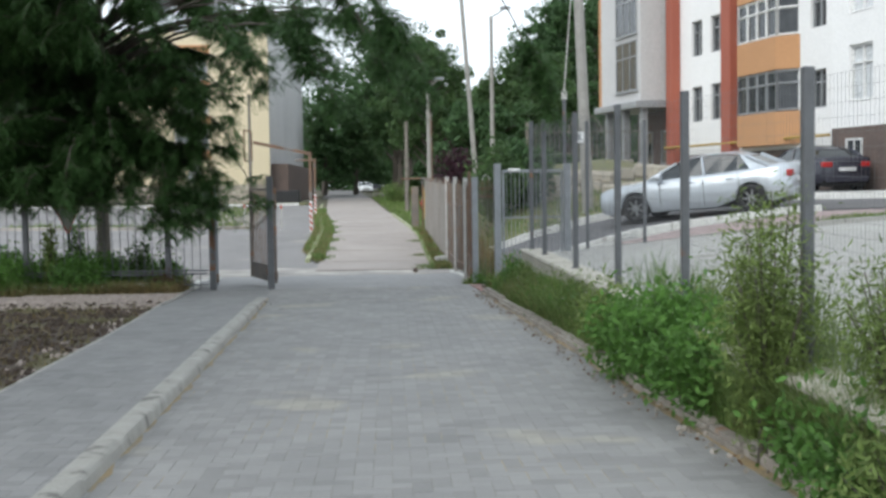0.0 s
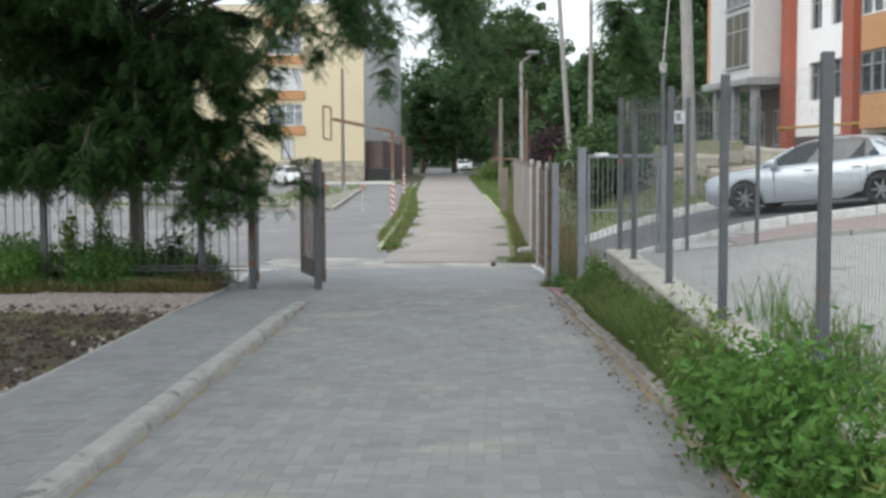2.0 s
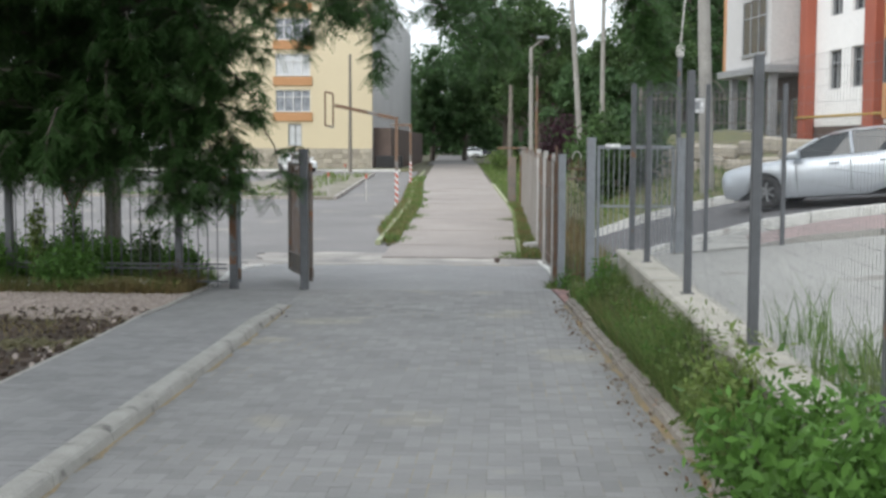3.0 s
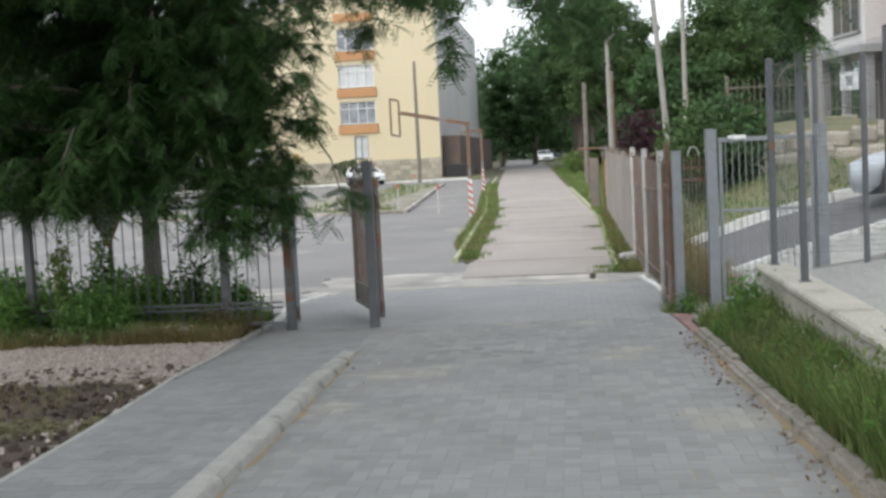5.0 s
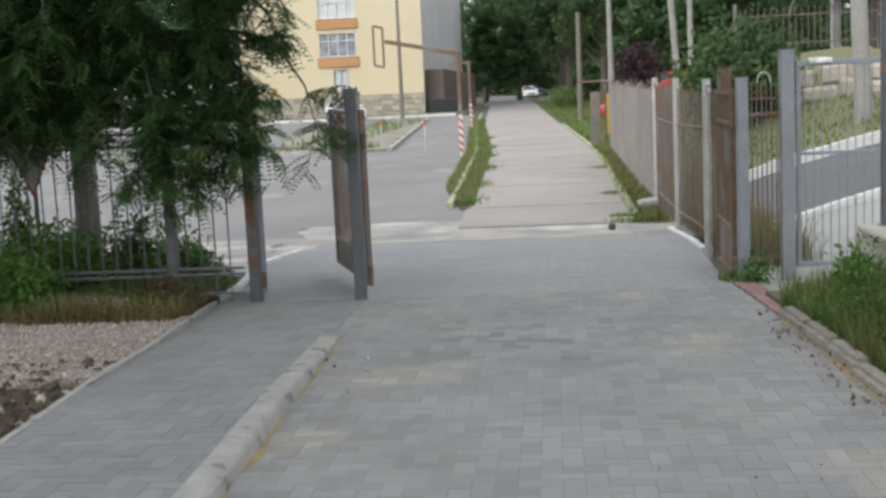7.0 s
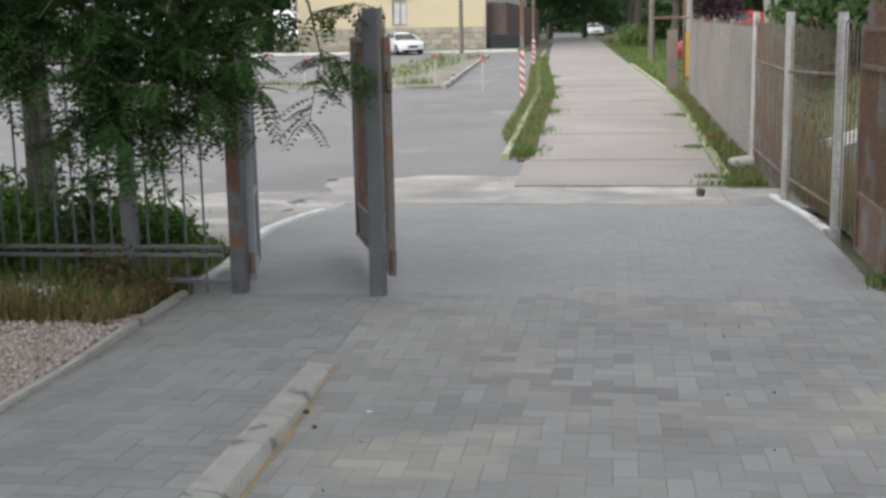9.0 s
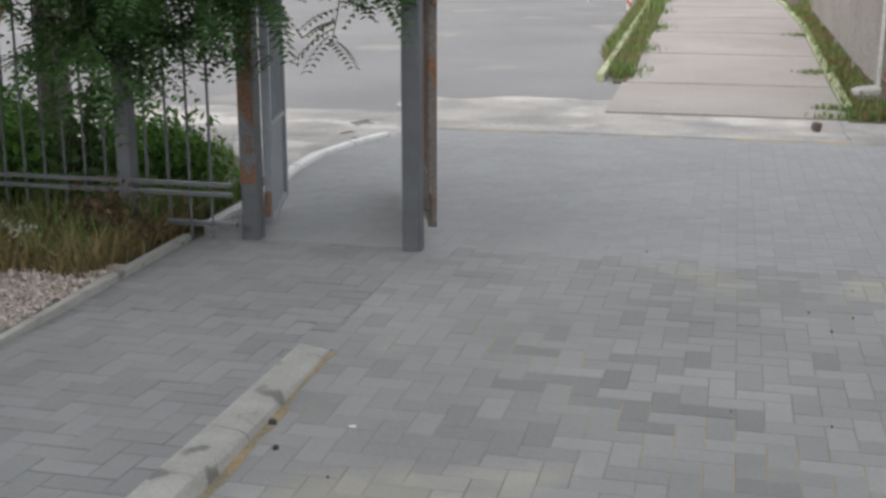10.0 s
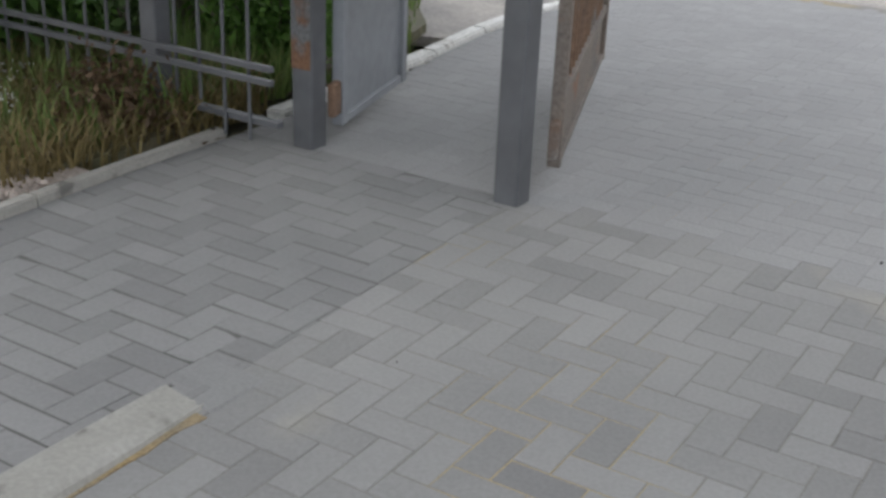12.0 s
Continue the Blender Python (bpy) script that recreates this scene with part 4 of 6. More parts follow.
def east_block():
    b = empty("apartment_block", pose(0, 0, 0), "white apartment block with orange bays and red-brown pilasters", "building")
    wins = []
    for k in range(5):
        z = 3.95 + 2.7 * k
        wins += [(10.8, 11.8, z, z + 1.45), (12.6, 13.8, z, z + 1.45), (20.4, 21.4, z - 0.05, z + 1.25), (25.2, 26.2, z, z + 1.5), (29, 30.2, z, z + 1.5)]
    wall_with_holes("wall", facade(9.0), 30.0, 2.6, 17.0, [(a - 9.0, c - 9.0, d, e) for a, c, d, e in wins], 0.35, M_WHITEREND, b)
    part("plinth", box(9.0, 39.0, 0.02, 0.35, 0.0, 2.598), M_BRICKDARK, b, "dark plinth").matrix_world = facade(0)
    part("body", box(4.2, 39.0, 0.8, 12.0, 0.0, 16.9), M_GREYREND, b).matrix_world = facade(0)
    part("roof", box(3.8, 39.5, -0.5, 12.5, 17.0, 17.4, bevel=0.05), M_GREYREND, b).matrix_world = facade(0)
    for a, c, d, e in wins:
        window_unit(b, facade(a, d) @ pose(0, 0.12, 0), c - a, e - d, M_FRAMEG, M_PANE, 2)
    for u, w in ((9.05, 0.6), (14.35, 0.8)):
        part("pilaster", box(0, w, -0.42, -0.002, 1.0, 16.9, bevel=0.03), M_REDCOL, b, "red-brown pilaster").matrix_world = facade(u)
    def bay(u, w, out):
        bm = bmesh.new()
        c = 0.75
        ring = [(0, 0), (c, -out), (w - c, -out), (w, 0)]
        def prism(z0, z1, inset, bm, mt):
            lo = [bm.verts.new((x + (0 if 0 < i < 3 else 0), y + inset, z0)) for i, (x, y) in enumerate(ring)]
            hi = [bm.verts.new((x, y + inset, z1)) for x, y in ring]
            for i in range(4):
                j = (i + 1) % 4
                bm.faces.new((lo[i], lo[j], hi[j], hi[i]))
            bm.faces.new(lo[::-1])
            bm.faces.new(hi)
            return bm
        for k in range(6):
            zb = 2.75 + 2.62 * k - (0 if k else 0)
            part("bay_band", prism(zb, zb + 1.15, 0, bmesh.new(), None), M_ORANGE, b, "orange bay parapet").matrix_world = facade(u)
            gl = part("bay_window", prism(zb + 1.152, zb + 2.618, 0.1, bmesh.new(), None), M_PANE, b, "glazed bay window")
            gl.matrix_world = facade(u)
            fr = bmesh.new()
            fm = M_FRAME if k in (1, 3) else M_FRAMEG
            segs = [(ring[0], ring[1], 1), (ring[1], ring[2], 4), (ring[2], ring[3], 1)]
            for p, q, n in segs:
                for i in range(n + 1):
                    x, y = p[0] + (q[0] - p[0]) * i / n, p[1] + (q[1] - p[1]) * i / n
                    box(x - 0.04, x + 0.04, y + 0.03, y + 0.13, zb + 1.16, zb + 2.61, bm=fr)
                for zz in (zb + 1.17, zb + 2.1, zb + 2.52):
                    rod((p[0], p[1] + 0.07, zz + 0.03), (q[0], q[1] + 0.07, zz + 0.03), 0.045, bm=fr, n=4)
            part("bay_frame", fr, fm, b).matrix_world = facade(u)
    bay(15.3, 4.4, 0.55)
    part("gas_pipe", rod((22.1, -0.1, 2.2), (22.1, -0.1, 16), 0.05), M_YELLOW, b).matrix_world = facade(0)
    part("gas_pipe", rod((9.0, -0.45, 2.95), (22.1, -0.3, 2.95), 0.05), M_YELLOW, b).matrix_world = facade(0)
    part("drain_pipe", rod((22.9, -0.1, 2.2), (22.9, -0.1, 16), 0.06), M_BRICKDARK, b).matrix_world = facade(0)
    # projecting white part with a brick foot
    wh = [(1.0, 2.3, 3.9 + 2.7 * k, 5.6 + 2.7 * k) for k in range(4)]
    wall_with_holes("projecting_wall", facade(23.1, 0, 0.8) , 6.0, 3.1, 16.9, wh, 0.3, M_WHITEREND, b)
    part("return_wall", box(0, 0.3, 0.302, 0.8, 3.1, 16.9), M_WHITEREND, b).matrix_world = facade(23.1, 0, 0.8)
    for a, c, d, e in wh:
        window_unit(b, facade(23.1 + a, d, 0.7), c - a, e - d, M_FRAME, M_CURTAIN, 2)
    part("brick_foot", box(0, 6, 0, 0.8, 0.0, 3.098), M_BRICKDARK, b, "dark brick foot").matrix_world = facade(23.1, 0, 0.8)
    window_unit(b, facade(24.0, 2.0, 0.83), 0.9, 0.75, M_FRAME, M_PANE, 2, False, 0.02)
    # grey bay tower
    part("tower", box(4.0, 8.8, -1.5, 0.7, 5.0, 17.0, bevel=0.04), M_GREYREND, b, "grey rendered bay tower").matrix_world = facade(0)
    for k in range(5):
        window_unit(b, facade(6.0, 5.5 + 2.45 * k, 1.52), 2.5, 2.2, M_FRAMEG, M_PANE, 3, True, 0.015)
    part("soffit", box(3.8, 9.0, -1.8, 0.7, 4.7, 4.998, bevel=0.03), M_FRAMEG, b, "dark soffit slab").matrix_world = facade(0)
    # columns and recess wall take dark colours to imitate the shade under the tower
    for u in (4.2, 6.3, 8.4):
        part("column", box(u, u + 0.3, -1.4, -1.1, 0.8, 4.698, bevel=0.02), M_FRAMEG, b).matrix_world = facade(0)
    part("recess_wall", box(4.0, 9.0, 0.3, 0.75, 0.6, 4.698), M_BRICKDARK, b, "ground floor wall coloured dark for its shade").matrix_world = facade(0)
    for u in (4.6, 6.9):
        window_unit(b, facade(u, 2.3, -0.28), 1.3, 1.5, M_FRAMEG, M_PANE, 2, False, 0.015)
    part("porch_wall", box(4.0, 9.0, -2.2, -1.9, 0.8, 2.5, bevel=0.03), M_WALL, b, "pale porch parapet").matrix_world = facade(0)
    part("orange_edge", box(3.7, 4.0, -1.5, -1.1, 5.0, 17), M_ORANGE, b).matrix_world = facade(0)


east_block()


def bank_wall():
    run = tagged(new("wall_bank"), "low wall of pale rough stone blocks on the bank", "stone wall", "", "structure")
    for i in range(13):
        for r in range(2):
            w, h = random.uniform(0.5, 0.85), random.uniform(0.28, 0.42)
            x = 3.4 + i * 0.62 + 0.3 * r
            y = 35.2 - 0.22 * i
            z = ground(x, y) - 0.1 + r * 0.33
            bm = box(-w / 2, w / 2, -0.25, 0.25, 0, h, bevel=0.07)
            ob = part("stone", bm, M_STONE, run)
            ob.matrix_world = pose(x, y + 0.1 * r, z, random.uniform(-5, 5), random.uniform(-6, 6), -18 + random.uniform(-12, 12))


bank_wall()


def bank_railing():
    f = empty("garden_railing", pose(9.2, 50.0, ground(9.2, 50.0) + 0.2), "rusty scrolled railing on the bank", "fence")
    part("post", box(-3.4, -3.3, -0.05, 0.05, -0.6, 1.7), M_BARK_L, f)
    for z in (0.35, 1.25):
        part("rail", box(-3.3, 1.5, -0.015, 0.015, z, z + 0.04), M_BARK_L, f)
    for i in range(24):
        part("bar", rod((-3.2 + i * 0.2, 0, 0.2), (-3.2 + i * 0.2, 0, 1.55), 0.016, 0.012, n=5), M_BARK_L, f)
    bm = bmesh.new()
    pts = [(-0.9 + 0.7 * math.cos(k * math.pi / 10), 0, 1.25 + 0.75 * math.sin(k * math.pi / 10)) for k in range(11)]
    for p, q in zip(pts[:-1], pts[1:]):
        rod(p, q, 0.025, bm=bm, n=5)
    part("arch", bm, M_BARK_L, f)


bank_railing()


# ---- cars ----
def car(x, y, heading, paint, label, tilt=0.0, scale=1.0):
    """A four-door saloon, front towards +x of its own frame; parts: body, roof, glass, lamps, wheels."""
    e = 1.2
    nrm = Vector((-(ground(x + e, y) - ground(x - e, y)) / (2 * e), -(ground(x, y + e) - ground(x, y - e)) / (2 * e), 1)).normalized()
    fwd = Vector((math.cos(radians(heading)), math.sin(radians(heading)), 0))
    fwd = (fwd - nrm * fwd.dot(nrm)).normalized()
    level = Vector((0, 0, 1)).cross(fwd).normalized()
    lat = nrm.cross(fwd).lerp(level, 0.5).normalized()
    nrm = fwd.cross(lat)
    z = (ground(x + e, y) + ground(x - e, y) + ground(x, y + e) + ground(x, y - e)) / 4 + 0.006
    m = Matrix((fwd, lat, nrm)).transposed().to_4x4()
    g = empty("car", Matrix.Translation((x, y, z)) @ m, label, "car")
    g.scale = (scale,) * 3
    L, W = 4.6, 0.89
    # stations: x, sill height, lower side, belt height, half width
    st = [(2.30, 0.34, 0.52, 0.69, 0.70), (2.22, 0.24, 0.50, 0.76, 0.80), (1.95, 0.20, 0.50, 0.82, 0.86), (1.40, 0.20, 0.52, 0.87, 0.88), (0.85, 0.20, 0.52, 0.93, W), (0.2, 0.20, 0.53, 0.94, W), (-0.6, 0.20, 0.54, 0.96, W), (-1.3, 0.20, 0.55, 0.99, W), (-1.8, 0.22, 0.56, 1.02, 0.86), (-2.2, 0.30, 0.58, 1.03, 0.80), (-2.3, 0.40, 0.60, 0.95, 0.70)]
    def arch(xx):
        for c in (1.36, -1.4):
            if abs(xx - c) < 0.37:
                return 0.33 + math.sqrt(0.37 ** 2 - (xx - c) ** 2)
        return 0.0
    xs = sorted({round(v, 3) for v in [s[0] for s in st] + [c + d for c in (1.36, -1.4) for d in np.linspace(-0.37, 0.37, 9)]}, reverse=True)
    cols = list(zip(*st))
    def at(i, xx):
        return float(np.interp(-xx, [-v for v in cols[0]], cols[i]))
    bm = bmesh.new()
    rings = []
    for xx in xs:
        sill, mid, belt, hw = at(1, xx), at(2, xx), at(3, xx), at(4, xx)
        low = max(sill, arch(xx))
        mid = max(mid, low + 0.02)
        prof = [(hw * 0.93, low), (hw, min(mid, low + 0.12) if low < 0.4 else low + 0.01), (hw, mid), (hw * 0.965, belt - 0.06), (hw * 0.9, belt), (hw * 0.45, belt + 0.035)]
        ring = [bm.verts.new((xx, sy, sz)) for sy, sz in prof] + [bm.verts.new((xx, -sy, sz)) for sy, sz in prof[::-1]]
        rings.append(ring)
    for a, b in zip(rings[:-1], rings[1:]):
        for i in range(len(a) - 1):
            bm.faces.new((a[i], a[i + 1], b[i + 1], b[i]))
    bm.faces.new(rings[0])
    bm.faces.new(rings[-1][::-1])
    part("body", bm, paint, g, smooth=True)
    part("underbody", box(-2.1, 2.1, -0.7, 0.7, 0.17, 0.42, bevel=0.03), M_DARK, g)
    # glasshouse
    gh = [(1.08, 0.92, 0.92, 0.76), (0.72, 1.12, 0.92, 0.69), (0.36, 1.29, 0.93, 0.62), (0.1, 1.37, 0.94, 0.60), (-0.3, 1.41, 0.94, 0.60), (-0.75, 1.41, 0.96, 0.60), (-1.1, 1.36, 0.97, 0.59), (-1.35, 1.27, 0.98, 0.60), (-1.6, 1.14, 1.0, 0.65), (-1.82, 1.01, 1.0, 0.72)]
    bm = bmesh.new()
    rs = []
    for xx, t, b0, hw in gh:
        rs.append([bm.verts.new(p) for p in ((xx, 0.8, b0 - 0.02), (xx, hw + 0.03, t - 0.03), (xx, hw * 0.6, t), (xx, -hw * 0.6, t), (xx, -hw - 0.03, t - 0.03), (xx, -0.8, b0 - 0.02))])
    for a, b in zip(rs[:-1], rs[1:]):
        for i in range(5):
            bm.faces.new((a[i], a[i + 1], b[i + 1], b[i]))
    part("glasshouse", bm, M_GLASS, g, "dark tinted car windows", smooth=False)
    bm = bmesh.new()
    rr = [[bm.verts.new(p) for p in ((xx, hw + 0.05, t - 0.045), (xx, hw * 0.6, t + 0.014), (xx, -hw * 0.6, t + 0.014), (xx, -hw - 0.05, t - 0.045))] for xx, t, b0, hw in gh[2:8]]
    for a, b in zip(rr[:-1], rr[1:]):
        for i in range(3):
            bm.faces.new((a[i], a[i + 1], b[i + 1], b[i]))
    part("roof", bm, paint, g, smooth=True)
    for s in (1, -1):
        for p, q, r in (((1.02, 0.79, 0.93), (0.33, 0.655, 1.275), 0.035), ((-1.3, 0.64, 1.29), (-1.84, 0.76, 1.0), 0.05), ((-0.28, 0.645, 1.37), (-0.34, 0.8, 0.94), 0.03)):
            part("pillar", rod((p[0], s * p[1], p[2]), (q[0], s * q[1], q[2]), r, n=6), paint, g)
        quarter = ((-1.16, 0.645, 1.335), (-1.36, 0.64, 1.265), (-1.6, 0.7, 1.12), (-1.84, 0.775, 1.0), (-1.42, 0.815, 0.97))
        vs = [(a, s * (b + d), c) for d in (0.016, -0.01) for a, b, c in quarter]
        part("rear_quarter", (vs, [(0, 1, 2, 3, 4), (9, 8, 7, 6, 5)] + [(k, k + 5, (k + 1) % 5 + 5, (k + 1) % 5) for k in range(5)]), paint, g)
        part("mirror", box(0.62, 0.82, s * 0.93 - 0.1, s * 0.93 + 0.1, 0.93, 1.07, bevel=0.04, segs=2), paint, g)
        for xx in (0.0, -0.95):
            part("door_handle", box(xx - 0.1, xx + 0.1, s * 0.875 - 0.02, s * 0.875 + 0.025, 0.8, 0.83, bevel=0.008), paint, g)
        for xx in (0.72, -0.32, -1.15):
            part("door_gap", box(xx - 0.005, xx + 0.005, s * 0.885 - 0.008, s * 0.885 + 0.007, 0.3, 0.86), M_DARK, g)
        part("headlamp", box(2.0, 2.24, s * 0.6 - 0.16, s * 0.6 + 0.14, 0.58, 0.72, bevel=0.04, segs=2), M_LAMPW, g)
        part("tail_lamp", box(-2.31, -2.1, s * 0.6 - 0.14, s * 0.6 + 0.18, 0.74, 0.9, bevel=0.03, segs=2), M_LAMPR, g)
        for xx in (1.36, -1.4):
            bm = bmesh.new()
            prof = [(0.2, -0.11), (0.3, -0.11), (0.325, -0.07), (0.33, 0.0), (0.325, 0.07), (0.3, 0.11), (0.2, 0.11)]
            n = 28
            vs = [[bm.verts.new((xx + r * math.cos(2 * math.pi * k / n), s * 0.79 + o, 0.33 + r * math.sin(2 * math.pi * k / n))) for r, o in prof] for k in range(n)]
            for k in range(n):
                for i in range(len(prof)):
                    j = (i + 1) % len(prof)
                    bm.faces.new((vs[k][i], vs[(k + 1) % n][i], vs[(k + 1) % n][j], vs[k][j]))
            wh = part("wheel", bm, M_TYRE, g, "black tyre", smooth=True)
            bm = bmesh.new()
            for k in range(7):
                a = 2 * math.pi * k / 7
                rod((xx, s * 0.87, 0.33), (xx + 0.205 * math.cos(a), s * 0.88, 0.33 + 0.205 * math.sin(a)), 0.03, 0.02, bm=bm, n=6)
            bmesh.ops.create_cone(bm, cap_ends=True, segments=14, radius1=0.05, radius2=0.05, depth=0.05, matrix=Matrix.Translation((xx, s * 0.875, 0.33)) @ pose(0, 0, 0, 90))
            part("rim", bm, M_RIM, wh, "alloy spokes")
            part("hub_shade", rod((xx, s * 0.72, 0.33), (xx, s * 0.82, 0.33), 0.21, n=20), M_DARK, wh)
    part("grille", box(2.24, 2.31, -0.35, 0.35, 0.42, 0.6, bevel=0.02), M_DARK, g)
    part("number_plate", box(2.28, 2.325, -0.26, 0.26, 0.3, 0.41, bevel=0.005), M_PLATE, g)
    part("number_plate", box(-2.345, -2.28, -0.26, 0.26, 0.62, 0.73, bevel=0.005), M_PLATE, g)
    part("bumper", box(-2.33, -2.2, -0.68, 0.68, 0.28, 0.5, bevel=0.05, segs=2), paint, g)
    return g


car(6.95, 26.1, 148.0, M_SILVER, "silver saloon car parked on the sloping road", 7.0, 0.93)
car(13.2, 36.9, 97.0, M_DARKCAR, "dark blue saloon car parked before the white block", -2.0)
car(-12.8, 82.0, -62.0, M_WHITECAR, "white car parked across the lot", 0, 0.88)
car(4.2, 66.0, 185.0, M_REDCAR, "red car parked up on the bank")
car(-3.0, 150.0, -80.0, M_WHITECAR, "white car far down the lane")


# ---- plants ----
def rand_dirs(n, rng):
    v = rng.normal(size=(n, 3))
    return v / np.linalg.norm(v, axis=1, keepdims=True)


def leaf_cloud(name, centres, size, material, rng, droop=0.0, parent=None, label="", ratio=0.5, kind=""):
    """Many small pointed leaves, one diamond each, at the given centres."""
    n = len(centres)
    d = rand_dirs(n, rng)
    d[:, 2] -= droop
    d /= np.linalg.norm(d, axis=1, keepdims=True)
    o = rand_dirs(n, rng)
    s = np.cross(d, o)
    s /= np.linalg.norm(s, axis=1, keepdims=True) + 1e-9
    sz = size * rng.uniform(0.6, 1.35, size=(n, 1))
    c = np.asarray(centres)
    up = np.cross(s, d) * sz * 0.12
    v = np.stack([c - d * sz, c + s * sz * ratio + up, c + d * sz, c - s * sz * ratio + up], axis=1).reshape(-1, 3)
    me = bpy.data.meshes.new(name)
    me.vertices.add(4 * n)
    me.vertices.foreach_set("co", v.ravel())
    me.loops.add(4 * n)
    me.loops.foreach_set("vertex_index", np.arange(4 * n, dtype=np.int32))
    me.polygons.add(n)
    me.polygons.foreach_set("loop_start", np.arange(0, 4 * n, 4, dtype=np.int32))
    me.update(calc_edges=True)
    me.validate()
    me.materials.append(material)
    ob = new(name, me)
    if parent:
        ob.parent = parent
    if label or kind:
        tagged(ob, label, "", "", kind)
    return ob


def limb_mesh(paths):
    """Tapered round limbs along the given paths of (point, radius)."""
    vs, fs = [], []
    for path in paths:
        n = 7 if path[0][1] > 0.02 else 4
        first = len(vs)
        for i, (p, r) in enumerate(path):
            a = Vector(path[max(0, i - 1)][0])
            b = Vector(path[min(len(path) - 1, i + 1)][0])
            d = (b - a).normalized()
            u = d.orthogonal().normalized() if i == 0 else (u - d * u.dot(d)).normalized()
            w = d.cross(u)
            p = Vector(p)
            for k in range(n):
                t = 2 * math.pi * k / n
                vs.append(tuple(p + (u * math.cos(t) + w * math.sin(t)) * r))
        for i in range(len(path) - 1):
            for k in range(n):
                o = first + i * n
                fs.append((o + k, o + (k + 1) % n, o + n + (k + 1) % n, o + n + k))
    return vs, fs


def broad_tree(x, y, h, crown_r, seed, material, label, trunk_h=None, leaf=0.16, count=9000, conic=0.0, group="trees behind", bark=None, dense=1.0):
    rng = np.random.default_rng(seed)
    t = empty("tree", pose(x, y, ground(x, y)), label, "tree", group)
    th = trunk_h or h * 0.3
    paths = [[((0, 0, -0.3), 0.02 * h + 0.06), ((0.1, 0.05, th), 0.014 * h + 0.04), ((0.15, 0, h * 0.75), 0.03)]]
    cents = []
    nl = 26
    for i in range(nl):
        f = (i + 0.5) / nl
        z0 = th + (h * 0.72 - th) * f
        a = i * 2.4 + rng.uniform(-0.4, 0.4)
        prof = (1 - f) ** 0.7 if conic else math.sin(math.pi * (0.18 + 0.72 * f)) ** 0.7
        r = crown_r * prof * rng.uniform(0.7, 1.1)
        tip = Vector((math.cos(a) * r, math.sin(a) * r, z0 + (0.05 if conic else 0.25) * h * (1 - 0.4 * f)))
        mid = Vector((tip.x * 0.5, tip.y * 0.5, z0 + (tip.z - z0) * 0.35))
        paths.append([((0.1, 0.02, z0), 0.05 + 0.004 * h), (tuple(mid), 0.04), (tuple(tip), 0.012)])
        for k in range(5):
            q = mid.lerp(tip, rng.uniform(0.2, 1.1)) + Vector(rng.normal(size=3) * crown_r * 0.16)
            cents.append((q, crown_r * rng.uniform(0.14, 0.3)))
    for k in range(10):
        cents.append((Vector((rng.normal() * crown_r * 0.25, rng.normal() * crown_r * 0.25, h * rng.uniform(0.78, 0.97))), crown_r * rng.uniform(0.1, 0.22) * (0.6 if conic else 1)))
    per = int(count / len(cents))
    pts = []
    for q, r in cents:
        d = rand_dirs(per, rng) * (rng.uniform(0.25, 1.0, size=(per, 1)) ** 0.5) * r
        d[:, 2] *= 0.75
        pts.append(np.array(q)[None] + d)
    part("trunk", limb_mesh(paths), bark or M_BARK, t)
    leaf_cloud("crown", np.concatenate(pts), leaf, material, rng, 0.2, t, "dense leafy crown")
    return t


def feather_leaves(name, bases, outs, lengths, material, parent, label, leaflet=0.056):
    """Compound leaves: pairs of leaflets along a drooping rib, all in one mesh."""
    bases, outs, lengths = np.asarray(bases), np.asarray(outs), np.asarray(lengths)
    outs = outs / np.linalg.norm(outs, axis=1, keepdims=True)
    side = np.cross(outs, (0, 0, 1.0))
    side /= np.linalg.norm(side, axis=1, keepdims=True) + 1e-6
    nrm = np.cross(side, outs)
    quads = []
    n = 8
    for j in range(n):
        f = (j + 0.8) / n
        c = bases + outs * (lengths * f)[:, None] + np.array((0, 0, -1.0)) * (0.3 * lengths * f * f)[:, None]
        k = leaflet * (1.0 - 0.45 * abs(f - 0.45))
        for s in (1, -1):
            tip = c + side * s * k + outs * 0.25 * k - nrm * 0.3 * k
            mid = c + side * s * k * 0.5 + outs * 0.08 * k
            quads.append(np.stack([c, mid + outs * k * 0.24, tip, mid - outs * k * 0.24], axis=1))
    v = np.concatenate(quads).reshape(-1, 3)
    m = len(v) // 4
    me = bpy.data.meshes.new(name)
    me.vertices.add(4 * m)
    me.vertices.foreach_set("co", v.ravel())
    me.loops.add(4 * m)
    me.loops.foreach_set("vertex_index", np.arange(4 * m, dtype=np.int32))
    me.polygons.add(m)
    me.polygons.foreach_set("loop_start", np.arange(0, 4 * m, 4, dtype=np.int32))
    me.update(calc_edges=True)
    me.materials.append(material)
    ob = new(name, me)
    ob.parent = parent
    return tagged(ob, label)


